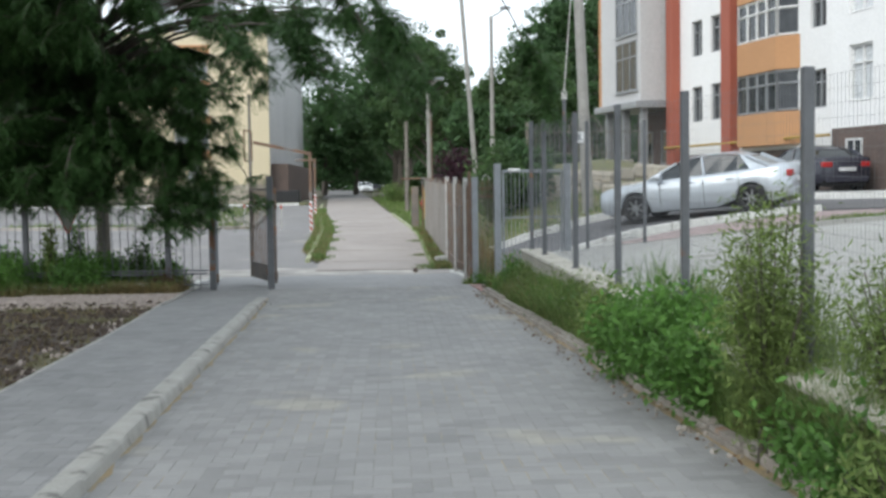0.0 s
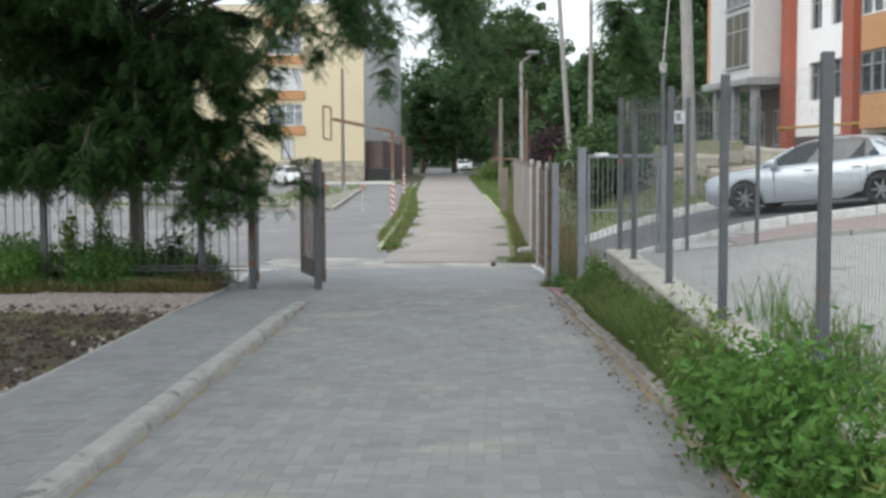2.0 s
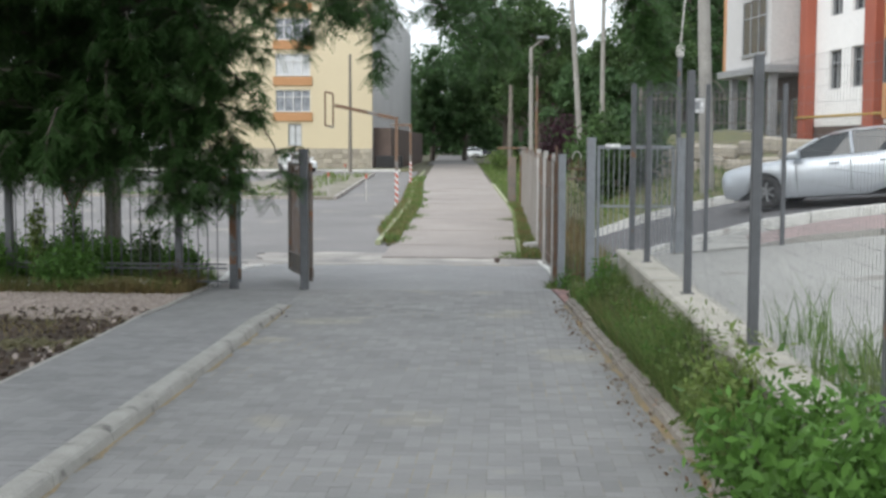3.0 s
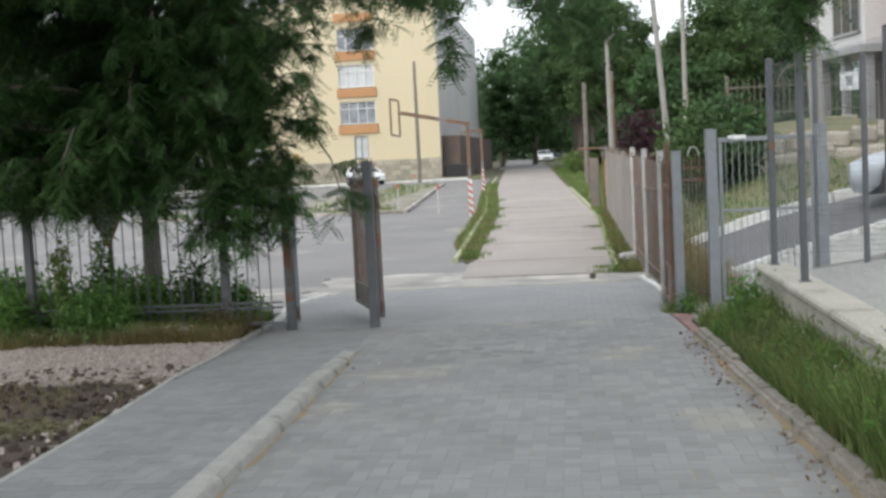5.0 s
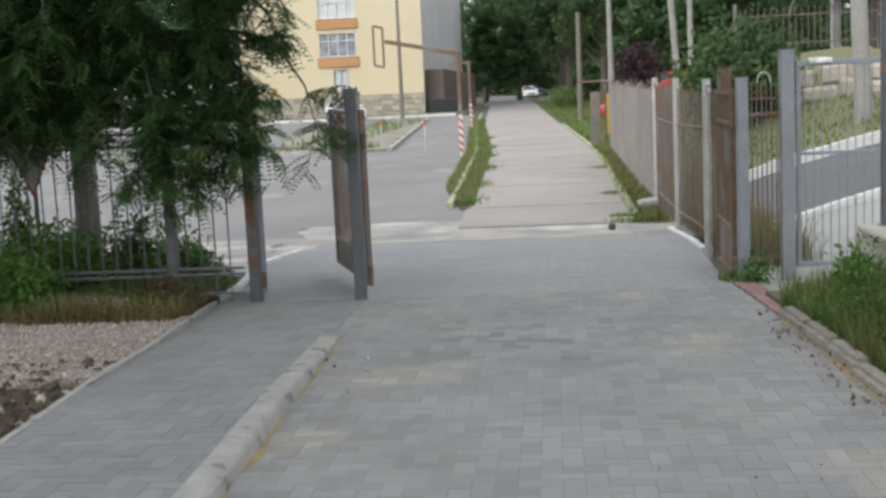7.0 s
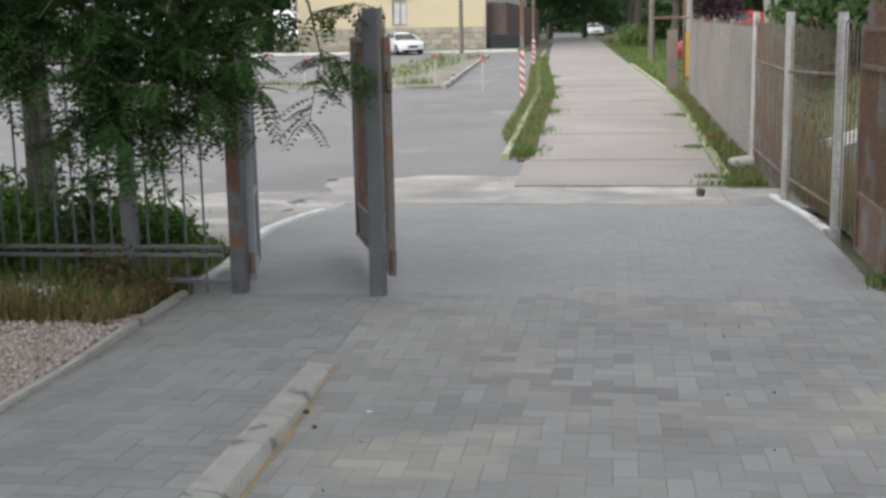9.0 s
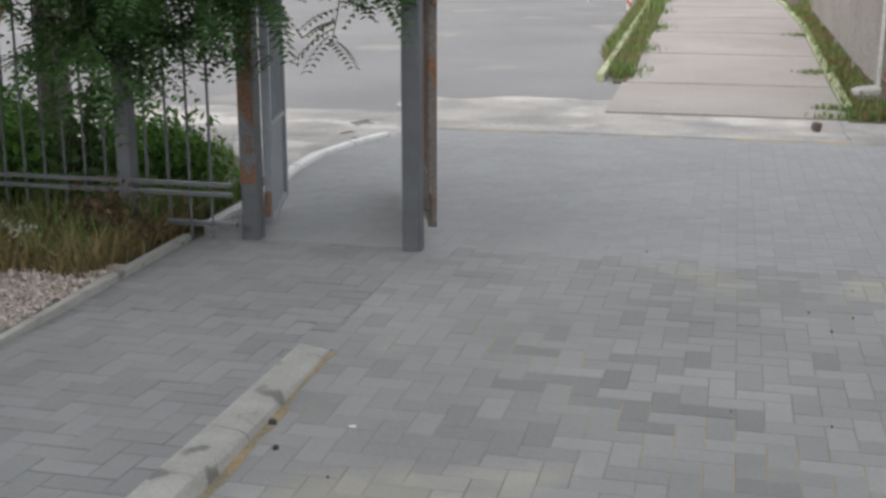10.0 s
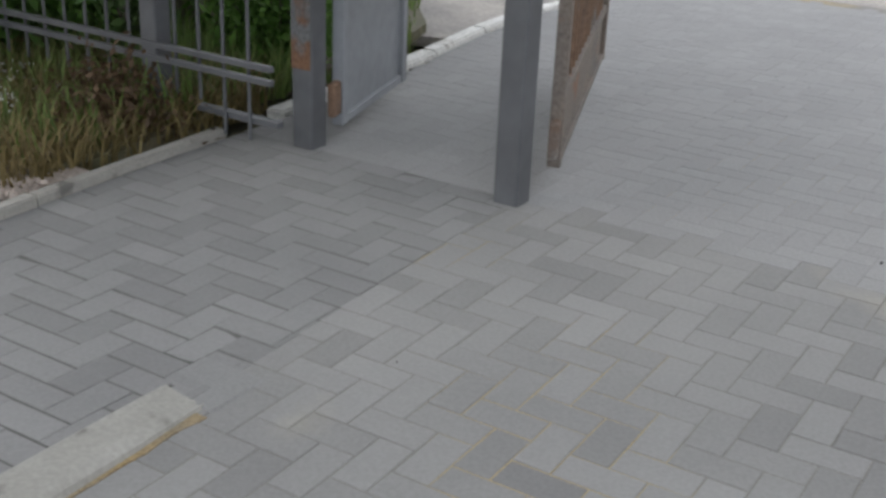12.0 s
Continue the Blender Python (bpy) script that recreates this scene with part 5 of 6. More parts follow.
def locust_tree():
    """The near locust tree: straight trunk, drooping limbs, feathered leaves of many leaflets."""
    rng = np.random.default_rng(5)
    bx, by = -4.98, 21.2
    z0 = along(by)
    t = empty("locust_tree", pose(bx, by, z0), "drooping locust tree with dark feathered leaves", "tree")
    paths = [[((0, 0, -0.2), 0.13), ((0.0, 0, 1.2), 0.115), ((-0.03, 0.0, 2.4), 0.1), ((0.05, -0.1, 4.0), 0.08), ((0.0, 0.1, 6.5), 0.03)]]
    specs = []
    def ring(n, a0, a1, reach, start, rise, drop, bare=0.0, twigs=26):
        for i in range(n):
            a = a0 + (a1 - a0) * i / max(1, n - 1) + rng.uniform(-6, 6)
            short = 0.72 if -52 < a < 70 and bare < 0.3 else 1.0
            specs.append((radians(a), rng.uniform(*reach) * short, rng.uniform(*start), rng.uniform(*rise), rng.uniform(*drop), bare, twigs))
    ring(30, -188, -68, (1.3, 3.0), (1.5, 2.6), (0.2, 0.7), (0.5, 1.15), 0.0, 28)
    ring(16, -185, -42, (0.8, 1.9), (2.1, 3.0), (0.2, 0.5), (0.4, 0.8), 0.0, 20)
    ring(12, -185, -85, (1.4, 3.4), (3.2, 4.6), (0.3, 0.8), (0.6, 1.3), 0.0, 26)
    ring(6, -170, -60, (0.8, 2.6), (3.0, 4.0), (0.3, 0.7), (0.3, 0.8), 0.0, 24)
    ring(20, 0, 345, (1.4, 3.3), (2.6, 4.4), (0.5, 1.2), (0.5, 1.4))
    ring(8, -38, -4, (4.4, 6.0), (3.7, 4.5), (0.5, 0.9), (0.8, 1.6), 0.45, 18)
    ring(7, -75, 15, (2.8, 4.2), (3.8, 4.6), (0.5, 0.9), (0.7, 1.3), 0.3, 20)
    ring(14, -200, 40, (1.6, 4.2), (4.3, 5.4), (0.3, 0.8), (0.4, 1.1), 0.1)
    ring(11, -200, 20, (1.4, 3.6), (5.2, 6.3), (0.2, 0.6), (0.3, 0.9), 0.1)
    ring(16, 140, 270, (1.6, 4.2), (3.6, 5.6), (0.3, 0.8), (0.3, 0.9), 0.1)
    # hanging lobes on the gate's side: turn, reach, start, height of the tip, twigs
    for a, reach, start, tip, twigs in ((-32, 3.3, 2.0, 1.25, 9), (-38, 2.9, 2.0, 1.15, 15), (-43, 2.7, 2.0, 1.0, 20), (-50, 2.5, 2.2, 1.05, 26), (-57, 2.35, 2.3, 1.0, 28), (-66, 2.3, 2.2, 1.25, 28), (-76, 2.2, 2.2, 1.35, 28), (-88, 2.4, 2.2, 1.35, 28), (-35, 3.05, 2.5, 2.0, 13), (-36, 3.05, 3.2, 2.6, 13), (-40, 2.8, 1.9, 1.05, 22), (-46, 2.6, 1.9, 0.95, 30), (-52, 2.5, 2.0, 0.95, 30), (-55, 2.75, 2.0, 1.0, 30), (-45, 2.7, 2.8, 2.1, 24), (-60, 2.5, 3.0, 2.2, 26), (-48, 2.6, 3.5, 2.9, 24)):
        specs.append((radians(a), reach, start, 0.45, start + 0.13 - tip, 0.25, twigs))
    specs.append((radians(-31.6), 8.5, 4.6, 0.8, 2.5, 0.84, 26))
    specs.append((radians(-50), 6.2, 4.4, 0.8, 1.9, 0.74, 26))
    specs.append((radians(-42), 6.9, 4.6, 0.8, 1.8, 0.8, 26))
    bases, outs, lens = [], [], []
    for a, reach, start, rise, drop, bare, twigs in specs:
        p0 = Vector((0, 0, start))
        p1 = Vector((math.cos(a) * reach * 0.45 + rng.normal() * 0.1, math.sin(a) * reach * 0.45 + rng.normal() * 0.1, start + rise))
        p2 = Vector((math.cos(a) * reach * 0.85, math.sin(a) * reach * 0.85, start + rise * 0.85))
        p3 = Vector((math.cos(a) * reach, math.sin(a) * reach, max(1.0 if bare == 0.25 else 1.78, start + rise * 0.9 - drop)))
        q1, q2 = p0.lerp(p1, 0.5) + Vector((0, 0, rise * 0.15)), p2.lerp(p3, 0.5) + Vector((math.cos(a), math.sin(a), 0)) * 0.12
        chain = [p0, q1, p1, p1.lerp(p2, 0.5) + Vector((0, 0, 0.08)), p2, q2, p3]
        paths.append([(p, 0.034 - 0.005 * i) for i, p in enumerate(chain)])
        for k in range(twigs):
            u = rng.uniform(1.0 + 5 * bare, 5.99)
            q = chain[int(u)].lerp(chain[int(u) + 1], u % 1)
            d = Vector((math.cos(a) * 0.35 + rng.normal() * 0.45, math.sin(a) * 0.35 + rng.normal() * 0.45, rng.uniform(-0.95, 0.2))) * rng.uniform(0.25, 0.58)
            paths.append([(q, 0.005), (q + d, 0.0025)])
            for m in range(13):
                az = rng.uniform(0, 6.283)
                bases.append(q + d * (m + 0.6) / 13)
                outs.append((math.cos(az), math.sin(az), rng.uniform(-1.0, 0.15)))
                lens.append(rng.uniform(0.15, 0.3))
    part("trunk", limb_mesh(paths[:1]), M_BARK_L, t)
    part("limb_crown", limb_mesh(paths[1:]), M_BARK, t, "dark thin branches")
    feather_leaves("crown", bases, outs, lens, M_LEAF_LOC, t, "dark green feathered leaves")


locust_tree()


def blades(name, spots, h, material, label, seed, width=0.008, lean=0.35):
    """Grass: bent blades of three segments at the given (x, y, height factor)."""
    rng = np.random.default_rng(seed)
    vs, fs = [], []
    for x, y, k in spots:
        z = ground(x, y) + 0.02
        a = rng.uniform(0, 6.283)
        ln = h * k * rng.uniform(0.5, 1.25)
        dx, dy = math.cos(a), math.sin(a)
        le = lean * rng.uniform(0.3, 1.6)
        w = width * rng.uniform(0.7, 1.4)
        i0 = len(vs)
        for f in (0, 0.5, 1.0):
            cx, cy, cz = x + dx * le * ln * f * f, y + dy * le * ln * f * f, z + ln * f * (1 - 0.15 * f * le)
            ww = w * (1 - f) + 0.0008
            vs += [(cx - dy * ww, cy + dx * ww, cz), (cx + dy * ww, cy - dx * ww, cz)]
        fs += [(i0, i0 + 1, i0 + 3, i0 + 2), (i0 + 2, i0 + 3, i0 + 5, i0 + 4)]
    return tagged(new(name, mesh_of(name, vs, fs, material)), label, "grass", "", "stuff")


def scatter(n, x0, x1, y0, y1, seed, keep=None, clump=0.0):
    rng = np.random.default_rng(seed)
    f0 = x0 if callable(x0) else (lambda y: x0)
    f1 = x1 if callable(x1) else (lambda y: x1)
    out = []
    while len(out) < n:
        y = rng.uniform(y0, y1)
        x = rng.uniform(f0(y), f1(y))
        k = 0.75 + 0.5 * noise.noise((x * 0.9, y * 0.9, seed))
        if clump and noise.noise((x * 1.6, y * 1.6, seed + 0.5)) < clump * rng.uniform(-1, 1):
            continue
        if keep and not keep(x, y):
            continue
        out.append((x, y, max(0.25, k)))
    return out


blades("verge_grass", scatter(24000, lambda y: drive_right(y) + 0.1, 2.12, 3, 18.6, 1), 0.46, M_GRASS, "tall green grass on the verge", 1)
blades("verge_tall_grass", scatter(15000, lambda y: drive_right(y) + 0.16, 2.18, 3.2, 9.2, 71), 0.6, M_GRASS, "tall lush grass below the mesh fence", 71, 0.007, 0.5)
blades("yard_edge_weeds", scatter(1400, 2.3, 2.7, 3.6, 12, 72, None, 0.5), 0.4, M_GRASS, "thin weeds along the fence in the yard", 72, 0.005, 0.5)
blades("verge_dry_grass", scatter(2500, lambda y: drive_right(y) + 0.1, 2.1, 3, 18.6, 2), 0.4, M_DRYGRASS, "dry grass stalks on the verge", 2)
blades("fence_grass", scatter(12000, -9.0, -3.4, 18.75, 20.6, 3, lambda x, y: x < -4.1 or y > 20.0 or (x * 37.7) % 1 < 0.55), 0.3, M_GRASS, "green grass along the railing", 3)
blades("fence_dry_grass", scatter(6500, -6.5, -3.3, 18.6, 20.0, 4, lambda x, y: x > -4.6 or (x * 37.7) % 1 < 0.4), 0.26, M_DRYGRASS, "dry straw-coloured grass along the railing", 4, 0.006, 0.8)
blades("apron_grass", scatter(3500, -7.5, lambda y: drive_left(y) - 0.15 - 0.5 * max(0, y - 21.5), 20.2, 23.0, 5), 0.22, M_GRASS, "short grass behind the railing", 5)
blades("strip_grass", scatter(5500, lambda y: path_left(y) - 0.55 * min(1, 0.2 + (y - 29.7) * 0.25), lambda y: path_left(y) + 0.12, 29.8, 70, 6), 0.2, M_GRASS, "grass in the strip beside the path", 6, 0.012)
blades("strip_dry_grass", scatter(4000, lambda y: path_left(y) - 0.6 * min(1, 0.2 + (y - 29.7) * 0.25), lambda y: path_left(y) + 0.1, 29.8, 60, 74), 0.17, M_DRYGRASS, "dry grass in the strip beside the path", 74, 0.01, 0.6)
blades("soil_dry_grass", scatter(2600, -6.5, lambda y: walk_left(y) - 0.12, 8, 16.6, 75, None, 0.7), 0.13, M_DRYGRASS, "dry straw and thin grass on the soil", 75, 0.005, 0.9)
blades("path_verge_grass", scatter(3400, lambda y: path_right(y) + 0.02, 1.42, 26.8, 42, 7), 0.16, M_GRASS, "grass beside the path", 7, 0.012)
blades("path_verge_dry", scatter(4800, lambda y: path_right(y) + 0.1, 1.42, 26.8, 42, 8), 0.15, M_DRYGRASS, "dry grass beside the path", 8, 0.012)
blades("fence_back_dry_grass", scatter(3200, 1.62, 2.3, 21.2, 31.0, 81), 0.6, M_DRYGRASS, "tall dry grass behind the rusty fence", 81, 0.007, 0.4)
blades("fence_back_grass", scatter(2200, 1.6, 2.4, 21.2, 31.0, 82), 0.45, M_GRASS, "green grass behind the rusty fence", 82, 0.007, 0.4)
blades("bank_grass", scatter(9000, lambda y: max(1.8, path_right(y) + 0.2), lambda y: 6.0, 29.3, 60, 9), 0.14, M_GRASS, "short grass on the bank", 9, 0.02)
blades("bank_grass_far", scatter(9000, lambda y: path_right(y) + 0.1, 4.0, 42, 108, 10), 0.22, M_GRASS, "grass along the path", 10, 0.03)
blades("kerb_weeds", scatter(900, -15.0, -5.6, 45.6, 51.0, 76, lambda x, y: abs(y - 46.2 - 0.02 * (x + 5.2) ** 2) < 0.7, 0.5), 0.24, M_GRASS, "weeds along the kerb in the car park", 76, 0.02)
blades("island_grass", scatter(700, -10.0, -6.0, 50, 74, 11, lambda x, y: abs(x + 8.2) < 1.3, 0.6), 0.3, M_GRASS, "weeds on the traffic island", 11, 0.03)


def bush(x, y, r, h, n, leaf, material, label, seed, ratio=0.4, stems=9, z=None, droop=0.1):
    rng = np.random.default_rng(seed)
    b = empty("bush", pose(x, y, ground(x, y) if z is None else z), label, "bush")
    paths, pts = [], []
    for i in range(stems):
        a = rng.uniform(0, 6.283)
        rr = r * math.sqrt(rng.uniform(0.02, 1))
        tip = Vector((math.cos(a) * rr, math.sin(a) * rr, h * (1 - 0.45 * (rr / r) ** 2) * rng.uniform(0.8, 1.05)))
        mid = Vector((tip.x * 0.35, tip.y * 0.35, tip.z * 0.5))
        paths.append([((rng.normal() * 0.03, rng.normal() * 0.03, -0.02), 0.01), (tuple(mid), 0.007), (tuple(tip), 0.003)])
        k = n // stems
        u = rng.uniform(0.15, 1.02, size=k)
        line = np.array([tuple(mid.lerp(tip, max(0, (v - 0.4) / 0.6)) if v > 0.4 else Vector((0, 0, 0)).lerp(mid, v / 0.4)) for v in u])
        pts.append(line + rng.normal(size=(k, 3)) * (0.035 + 0.16 * r))
    part("stem", limb_mesh(paths), M_BARK, b)
    p = np.concatenate(pts)
    p[:, 2] = np.maximum(p[:, 2], 0.03)
    leaf_cloud("foliage", p, leaf, material, rng, droop, b, "", ratio)
    return b


bush(2.06, 8.3, 0.46, 0.8, 6200, 0.035, M_BUSH, "low bright green leafy bush on the verge", 21, stems=22)
bush(1.95, 9.25, 0.45, 0.68, 4600, 0.035, M_BUSH, "low bright green leafy bush on the verge", 22, stems=20)
bush(2.1, 7.4, 0.42, 0.66, 5400, 0.033, M_BUSH, "tangled green weeds on the verge", 23, stems=20)
bush(1.95, 10.4, 0.36, 0.66, 3200, 0.025, M_WILLOW, "pale green weeds on the verge", 24, stems=14)
bush(2.0, 6.2, 0.3, 1.5, 8500, 0.026, M_WILLOW, "tall thin pale green shrub on the verge", 25, ratio=0.2, stems=26)
bush(2.12, 5.6, 0.32, 0.48, 3000, 0.03, M_BUSH, "green weeds under the thin shrub", 26, stems=16)
for k, (yy, hh, mm) in enumerate(((11.2, 0.62, M_WILLOW), (11.9, 0.6, M_GRASS), (12.6, 0.5, M_BUSH), (13.3, 0.55, M_WILLOW), (14.2, 0.4, M_BUSH), (15.3, 0.42, M_GRASS), (16.4, 0.4, M_GRASS), (17.2, 0.38, M_BUSH))):
    bush(drive_right(yy) + 0.32, yy, 0.27, hh, 1500, 0.024, mm, "leafy green weeds on the verge", 70 + k, stems=16, ratio=0.25)
bush(2.28, 5.3, 0.3, 0.75, 3000, 0.024, M_WILLOW, "tall pale green weeds over the wall", 83, stems=18, ratio=0.2, z=0.4)
bush(2.25, 4.5, 0.3, 0.6, 3000, 0.024, M_GRASS, "tall green weeds over the wall", 84, stems=18, ratio=0.2, z=0.4)
bush(2.0, 4.4, 0.34, 0.55, 3600, 0.026, M_WILLOW, "pale green weeds on the verge", 73, stems=18, ratio=0.25)
bush(2.05, 5.0, 0.3, 0.55, 2600, 0.03, M_BUSH, "green weeds on the verge below the mesh fence", 62, stems=16)
bush(1.85, 17.6, 0.18, 0.65, 500, 0.03, M_BUSH, "single leafy weed by the wall", 27, stems=5)
bush(-4.8, 20.15, 0.5, 0.55, 4200, 0.04, M_BUSH, "rounded green bush by the railing", 28, stems=24)
bush(-5.0, 19.25, 0.5, 0.5, 4200, 0.035, M_BUSH, "bright green low bush before the railing", 77, stems=20)
bush(-6.1, 19.2, 0.5, 0.55, 4200, 0.035, M_BUSH, "bright green low bush before the railing", 78, stems=20)
bush(-5.45, 19.5, 0.13, 1.15, 700, 0.035, M_WILLOW, "pale climbing weed on the railing", 79, stems=5)
bush(-5.5, 21.2, 0.6, 0.65, 4200, 0.04, M_BUSH, "green undergrowth behind the railing", 85, stems=20)
bush(-6.8, 20.8, 0.6, 0.75, 4200, 0.04, M_BUSH, "green undergrowth behind the railing", 86, stems=20)
bush(-4.3, 21.2, 0.45, 0.5, 2600, 0.035, M_BUSH, "green undergrowth behind the railing", 87, stems=16)
bush(-3.75, 20.6, 0.3, 0.5, 1800, 0.035, M_BUSH, "bright green weeds behind the railing", 60, stems=14)
bush(-5.9, 20.1, 0.5, 0.5, 3800, 0.04, M_BUSH, "rounded green bush by the railing", 29, stems=20)
bush(-4.1, 20.0, 0.2, 1.15, 500, 0.045, M_LEAF_FAR2, "thin sapling with loose leaves by the railing", 30, stems=5)
bush(-5.1, 19.9, 0.12, 1.3, 500, 0.04, M_BUSH, "slender climbing weed on the railing", 31, stems=4)
bush(3.0, 33.5, 0.9, 2.2, 3600, 0.09, M_LEAF_FAR2, "young leafy tree behind the fence", 32, stems=18)
bush(4.0, 34.2, 0.9, 2.0, 3000, 0.09, M_LEAF_FAR, "young leafy tree behind the fence", 33, stems=18)
blades("yard_strip_grass", scatter(2500, 7.8, 13.0, 20.75, 21.5, 34), 0.16, M_GRASS, "short grass strip along the yard kerb", 34, 0.015)
bush(0.6, 88.0, 1.6, 1.2, 1500, 0.12, M_GRASS, "green weeds at the path's end", 35, stems=14)
bush(3.6, 62.0, 1.4, 3.2, 2500, 0.12, M_LEAF_PURPLE, "dark purple-leaved small tree", 36, stems=14)

for k, (yy, dx) in enumerate(((30.6, 0.16), (33.4, 0.22), (36.8, 0.2), (37.2, 0.3), (40.5, 0.25), (44.0, 0.25), (50.0, 0.3))):
    blades("grass_tuft", [(path_left(yy) + random.gauss(dx * 0.3, 0.14), yy + random.gauss(0, 0.3), 0.8) for q in range(150)], 0.1, M_GRASS, "grass tuft spreading over the path", 80 + k, 0.008, 0.6)
for k, yy in enumerate((26.95, 27.6, 31.0, 36.0)):
    blades("grass_tuft", [(path_right(yy) + random.gauss(-0.05, 0.16), yy + random.gauss(0, 0.09), 0.8) for q in range(130)], 0.08, M_GRASS, "grass tuft at the path's edge", 90 + k, 0.008, 0.6)
bush(1.52, 20.0, 0.14, 0.28, 500, 0.022, M_BUSH, "small weed at the gate post's foot", 37, stems=8)
# two unseen trees west of the walk, added only so their crowns shade it
for k, yy in enumerate((5.4, 10.4)):
    broad_tree(-6.3, yy, 9.5, 4.5, 400 + k, M_LEAF_FAR, "unseen tree added to shade the paved walk", trunk_h=4.7, leaf=0.17, count=12000, group="trees by the walk")
for k, (tx, ty) in enumerate([(1.78, 25.0), (1.37, 20.2), (1.65, 26.59)]):
    blades("weed_tuft", [(tx + random.gauss(0, 0.06), ty + random.gauss(0, 0.09), 0.9) for q in range(120)], 0.11, M_GRASS, "low weeds at the fence foot", 110 + k, 0.008, 0.7)
lump = part("brown_stone", box(-0.045, 0.045, -0.04, 0.04, -0.02, 0.07, bevel=0.022, segs=2), M_BRICKDARK)
lump.matrix_world = pose(0.57, 26.1, ground(0.57, 26.1) + 0.02, 5, 8, 30)
tagged(lump, "small dark brown stone at the path's start", "stone")
# woods behind, far to near
TREES = [
    (0.8, 133, 19, 6.5, 0, "F"), (2.2, 120, 16, 4.5, 0, "G"), (-8.0, 150, 14, 6.0, 0, "F"), (9.5, 128, 11, 6, 0, "F"), (-4.5, 172, 15, 8, 0, "F"), (3, 178, 15, 8, 0, "G"),
    (2.9, 84, 12.0, 3.0, 0, "G"), (7.5, 92, 8.2, 4.2, 0, "F"), (13.9, 96, 16.5, 3.2, 0, "F"), (8.9, 74, 8.4, 3.0, 0, "G"), (1.0, 102, 13.8, 3.6, 0, "F"), (5.6, 70, 5.6, 2.4, 0, "F"),
    (14.5, 84, 17, 3.2, 1, "F"), (11.7, 78, 16.5, 2.4, 1, "F"), (17, 95, 17, 5, 0, "F"), (-3.6, 134, 13, 3.0, 1, "F"), (-6.9, 132, 12.0, 2.6, 1, "F"),
    (20, 115, 18, 7, 0, "F"), (28, 120, 18, 7, 0, "F"),
    (-26, 100, 13, 5.5, 0, "F"), (-33, 96, 14, 6, 0, "F"), (-40, 90, 14, 6, 0, "F"), (-48, 88, 14, 6, 0, "F"), (-22.9, 110, 14, 4, 0, "F"), (-56, 84, 14, 7, 0, "F"), (-29, 88, 9, 4.5, 0, "F"), (-37, 84, 9, 4.5, 0, "F"), (-24.5, 93, 8, 2.6, 0, "F"),
]
for i, (x, y, h, r, con, k) in enumerate(TREES):
    broad_tree(x, y, h, r, 100 + i, M_LEAF_FAR if k == "F" else M_LEAF_FAR2, "tall dark conifer behind the houses" if con else "full leafy tree in the wood behind", leaf=0.19 if y > 90 else 0.14, count=14000 if y < 110 else 11000, conic=con, trunk_h=(h * 0.1 if con else h * 0.16))
for i in range(22):
    x = -30 + 4.2 * i
    broad_tree(x, 206 + 6 * math.sin(i * 2.3), 11 + 2 * math.sin(i), 6.0, 300 + i, M_LEAF_FAR, "distant tree in the closing wood", leaf=0.55, count=3000, trunk_h=0.3)


def hedge(x0, x1, y0, y1, h, n, leaf, material, label, seed):
    """A loose wall of undergrowth: leaves in overlapping mounds along a line."""
    rng = np.random.default_rng(seed)
    g = empty("hedge", pose(0, 0, 0), label, "hedge")
    u = rng.uniform(0, 1, n)
    x, y = x0 + (x1 - x0) * u, y0 + (y1 - y0) * u + rng.normal(size=n) * 0.7
    top = h * (0.75 + 0.35 * np.array([noise.noise((a * 0.4, b * 0.4, seed)) for a, b in zip(x, y)]))
    z = np.array([ground(a, b) for a, b in zip(x, y)]) + top * rng.uniform(0, 1, n) ** 0.7
    leaf_cloud("foliage", np.stack([x, y, z], axis=1), leaf, material, rng, 0.1, g)


hedge(-62, -21, 87, 92, 3.2, 9000, 0.2, M_LEAF_FAR, "dark shrubs behind the car park", 61)
hedge(-60, -30, 78, 82, 2.2, 4000, 0.2, M_LEAF_FAR, "dark shrubs behind the car park", 62)
hedge(-30, -5.5, 186, 190, 5.0, 5000, 0.4, M_LEAF_FAR, "undergrowth at the end of the lane", 63)
hedge(-5.5, 45, 176, 140, 5.0, 9000, 0.4, M_LEAF_FAR, "undergrowth at the end of the lane", 64)
hedge(1.5, 12.0, 112, 92, 2.6, 5000, 0.22, M_LEAF_FAR, "undergrowth on the wooded bank", 65)
hedge(5.0, 11.0, 74, 70, 2.2, 3500, 0.16, M_LEAF_FAR, "undergrowth on the wooded bank", 66)
car(-1.9, 164, -85.0, M_DARKCAR, "dark car far down the lane")
for k, (x, y) in enumerate(((-8.6, 43.5), (-5.5, 46.2), (-7.0, 62.0), (-3.9, 44.0), (-11.5, 50.0))):
    g = empty("bollard", pose(x, y, ground(x, y)), "thin pale bollard with a red top", "bollard", "car park bollards")
    part("shaft", rod((0, 0, -0.05), (0, 0, 0.75), 0.025, n=8), M_PIPE_W, g)
    part("top", rod((0, 0, 0.75), (0, 0, 0.9), 0.04, 0.03, n=8), M_REDPAINT, g, "faded red top")


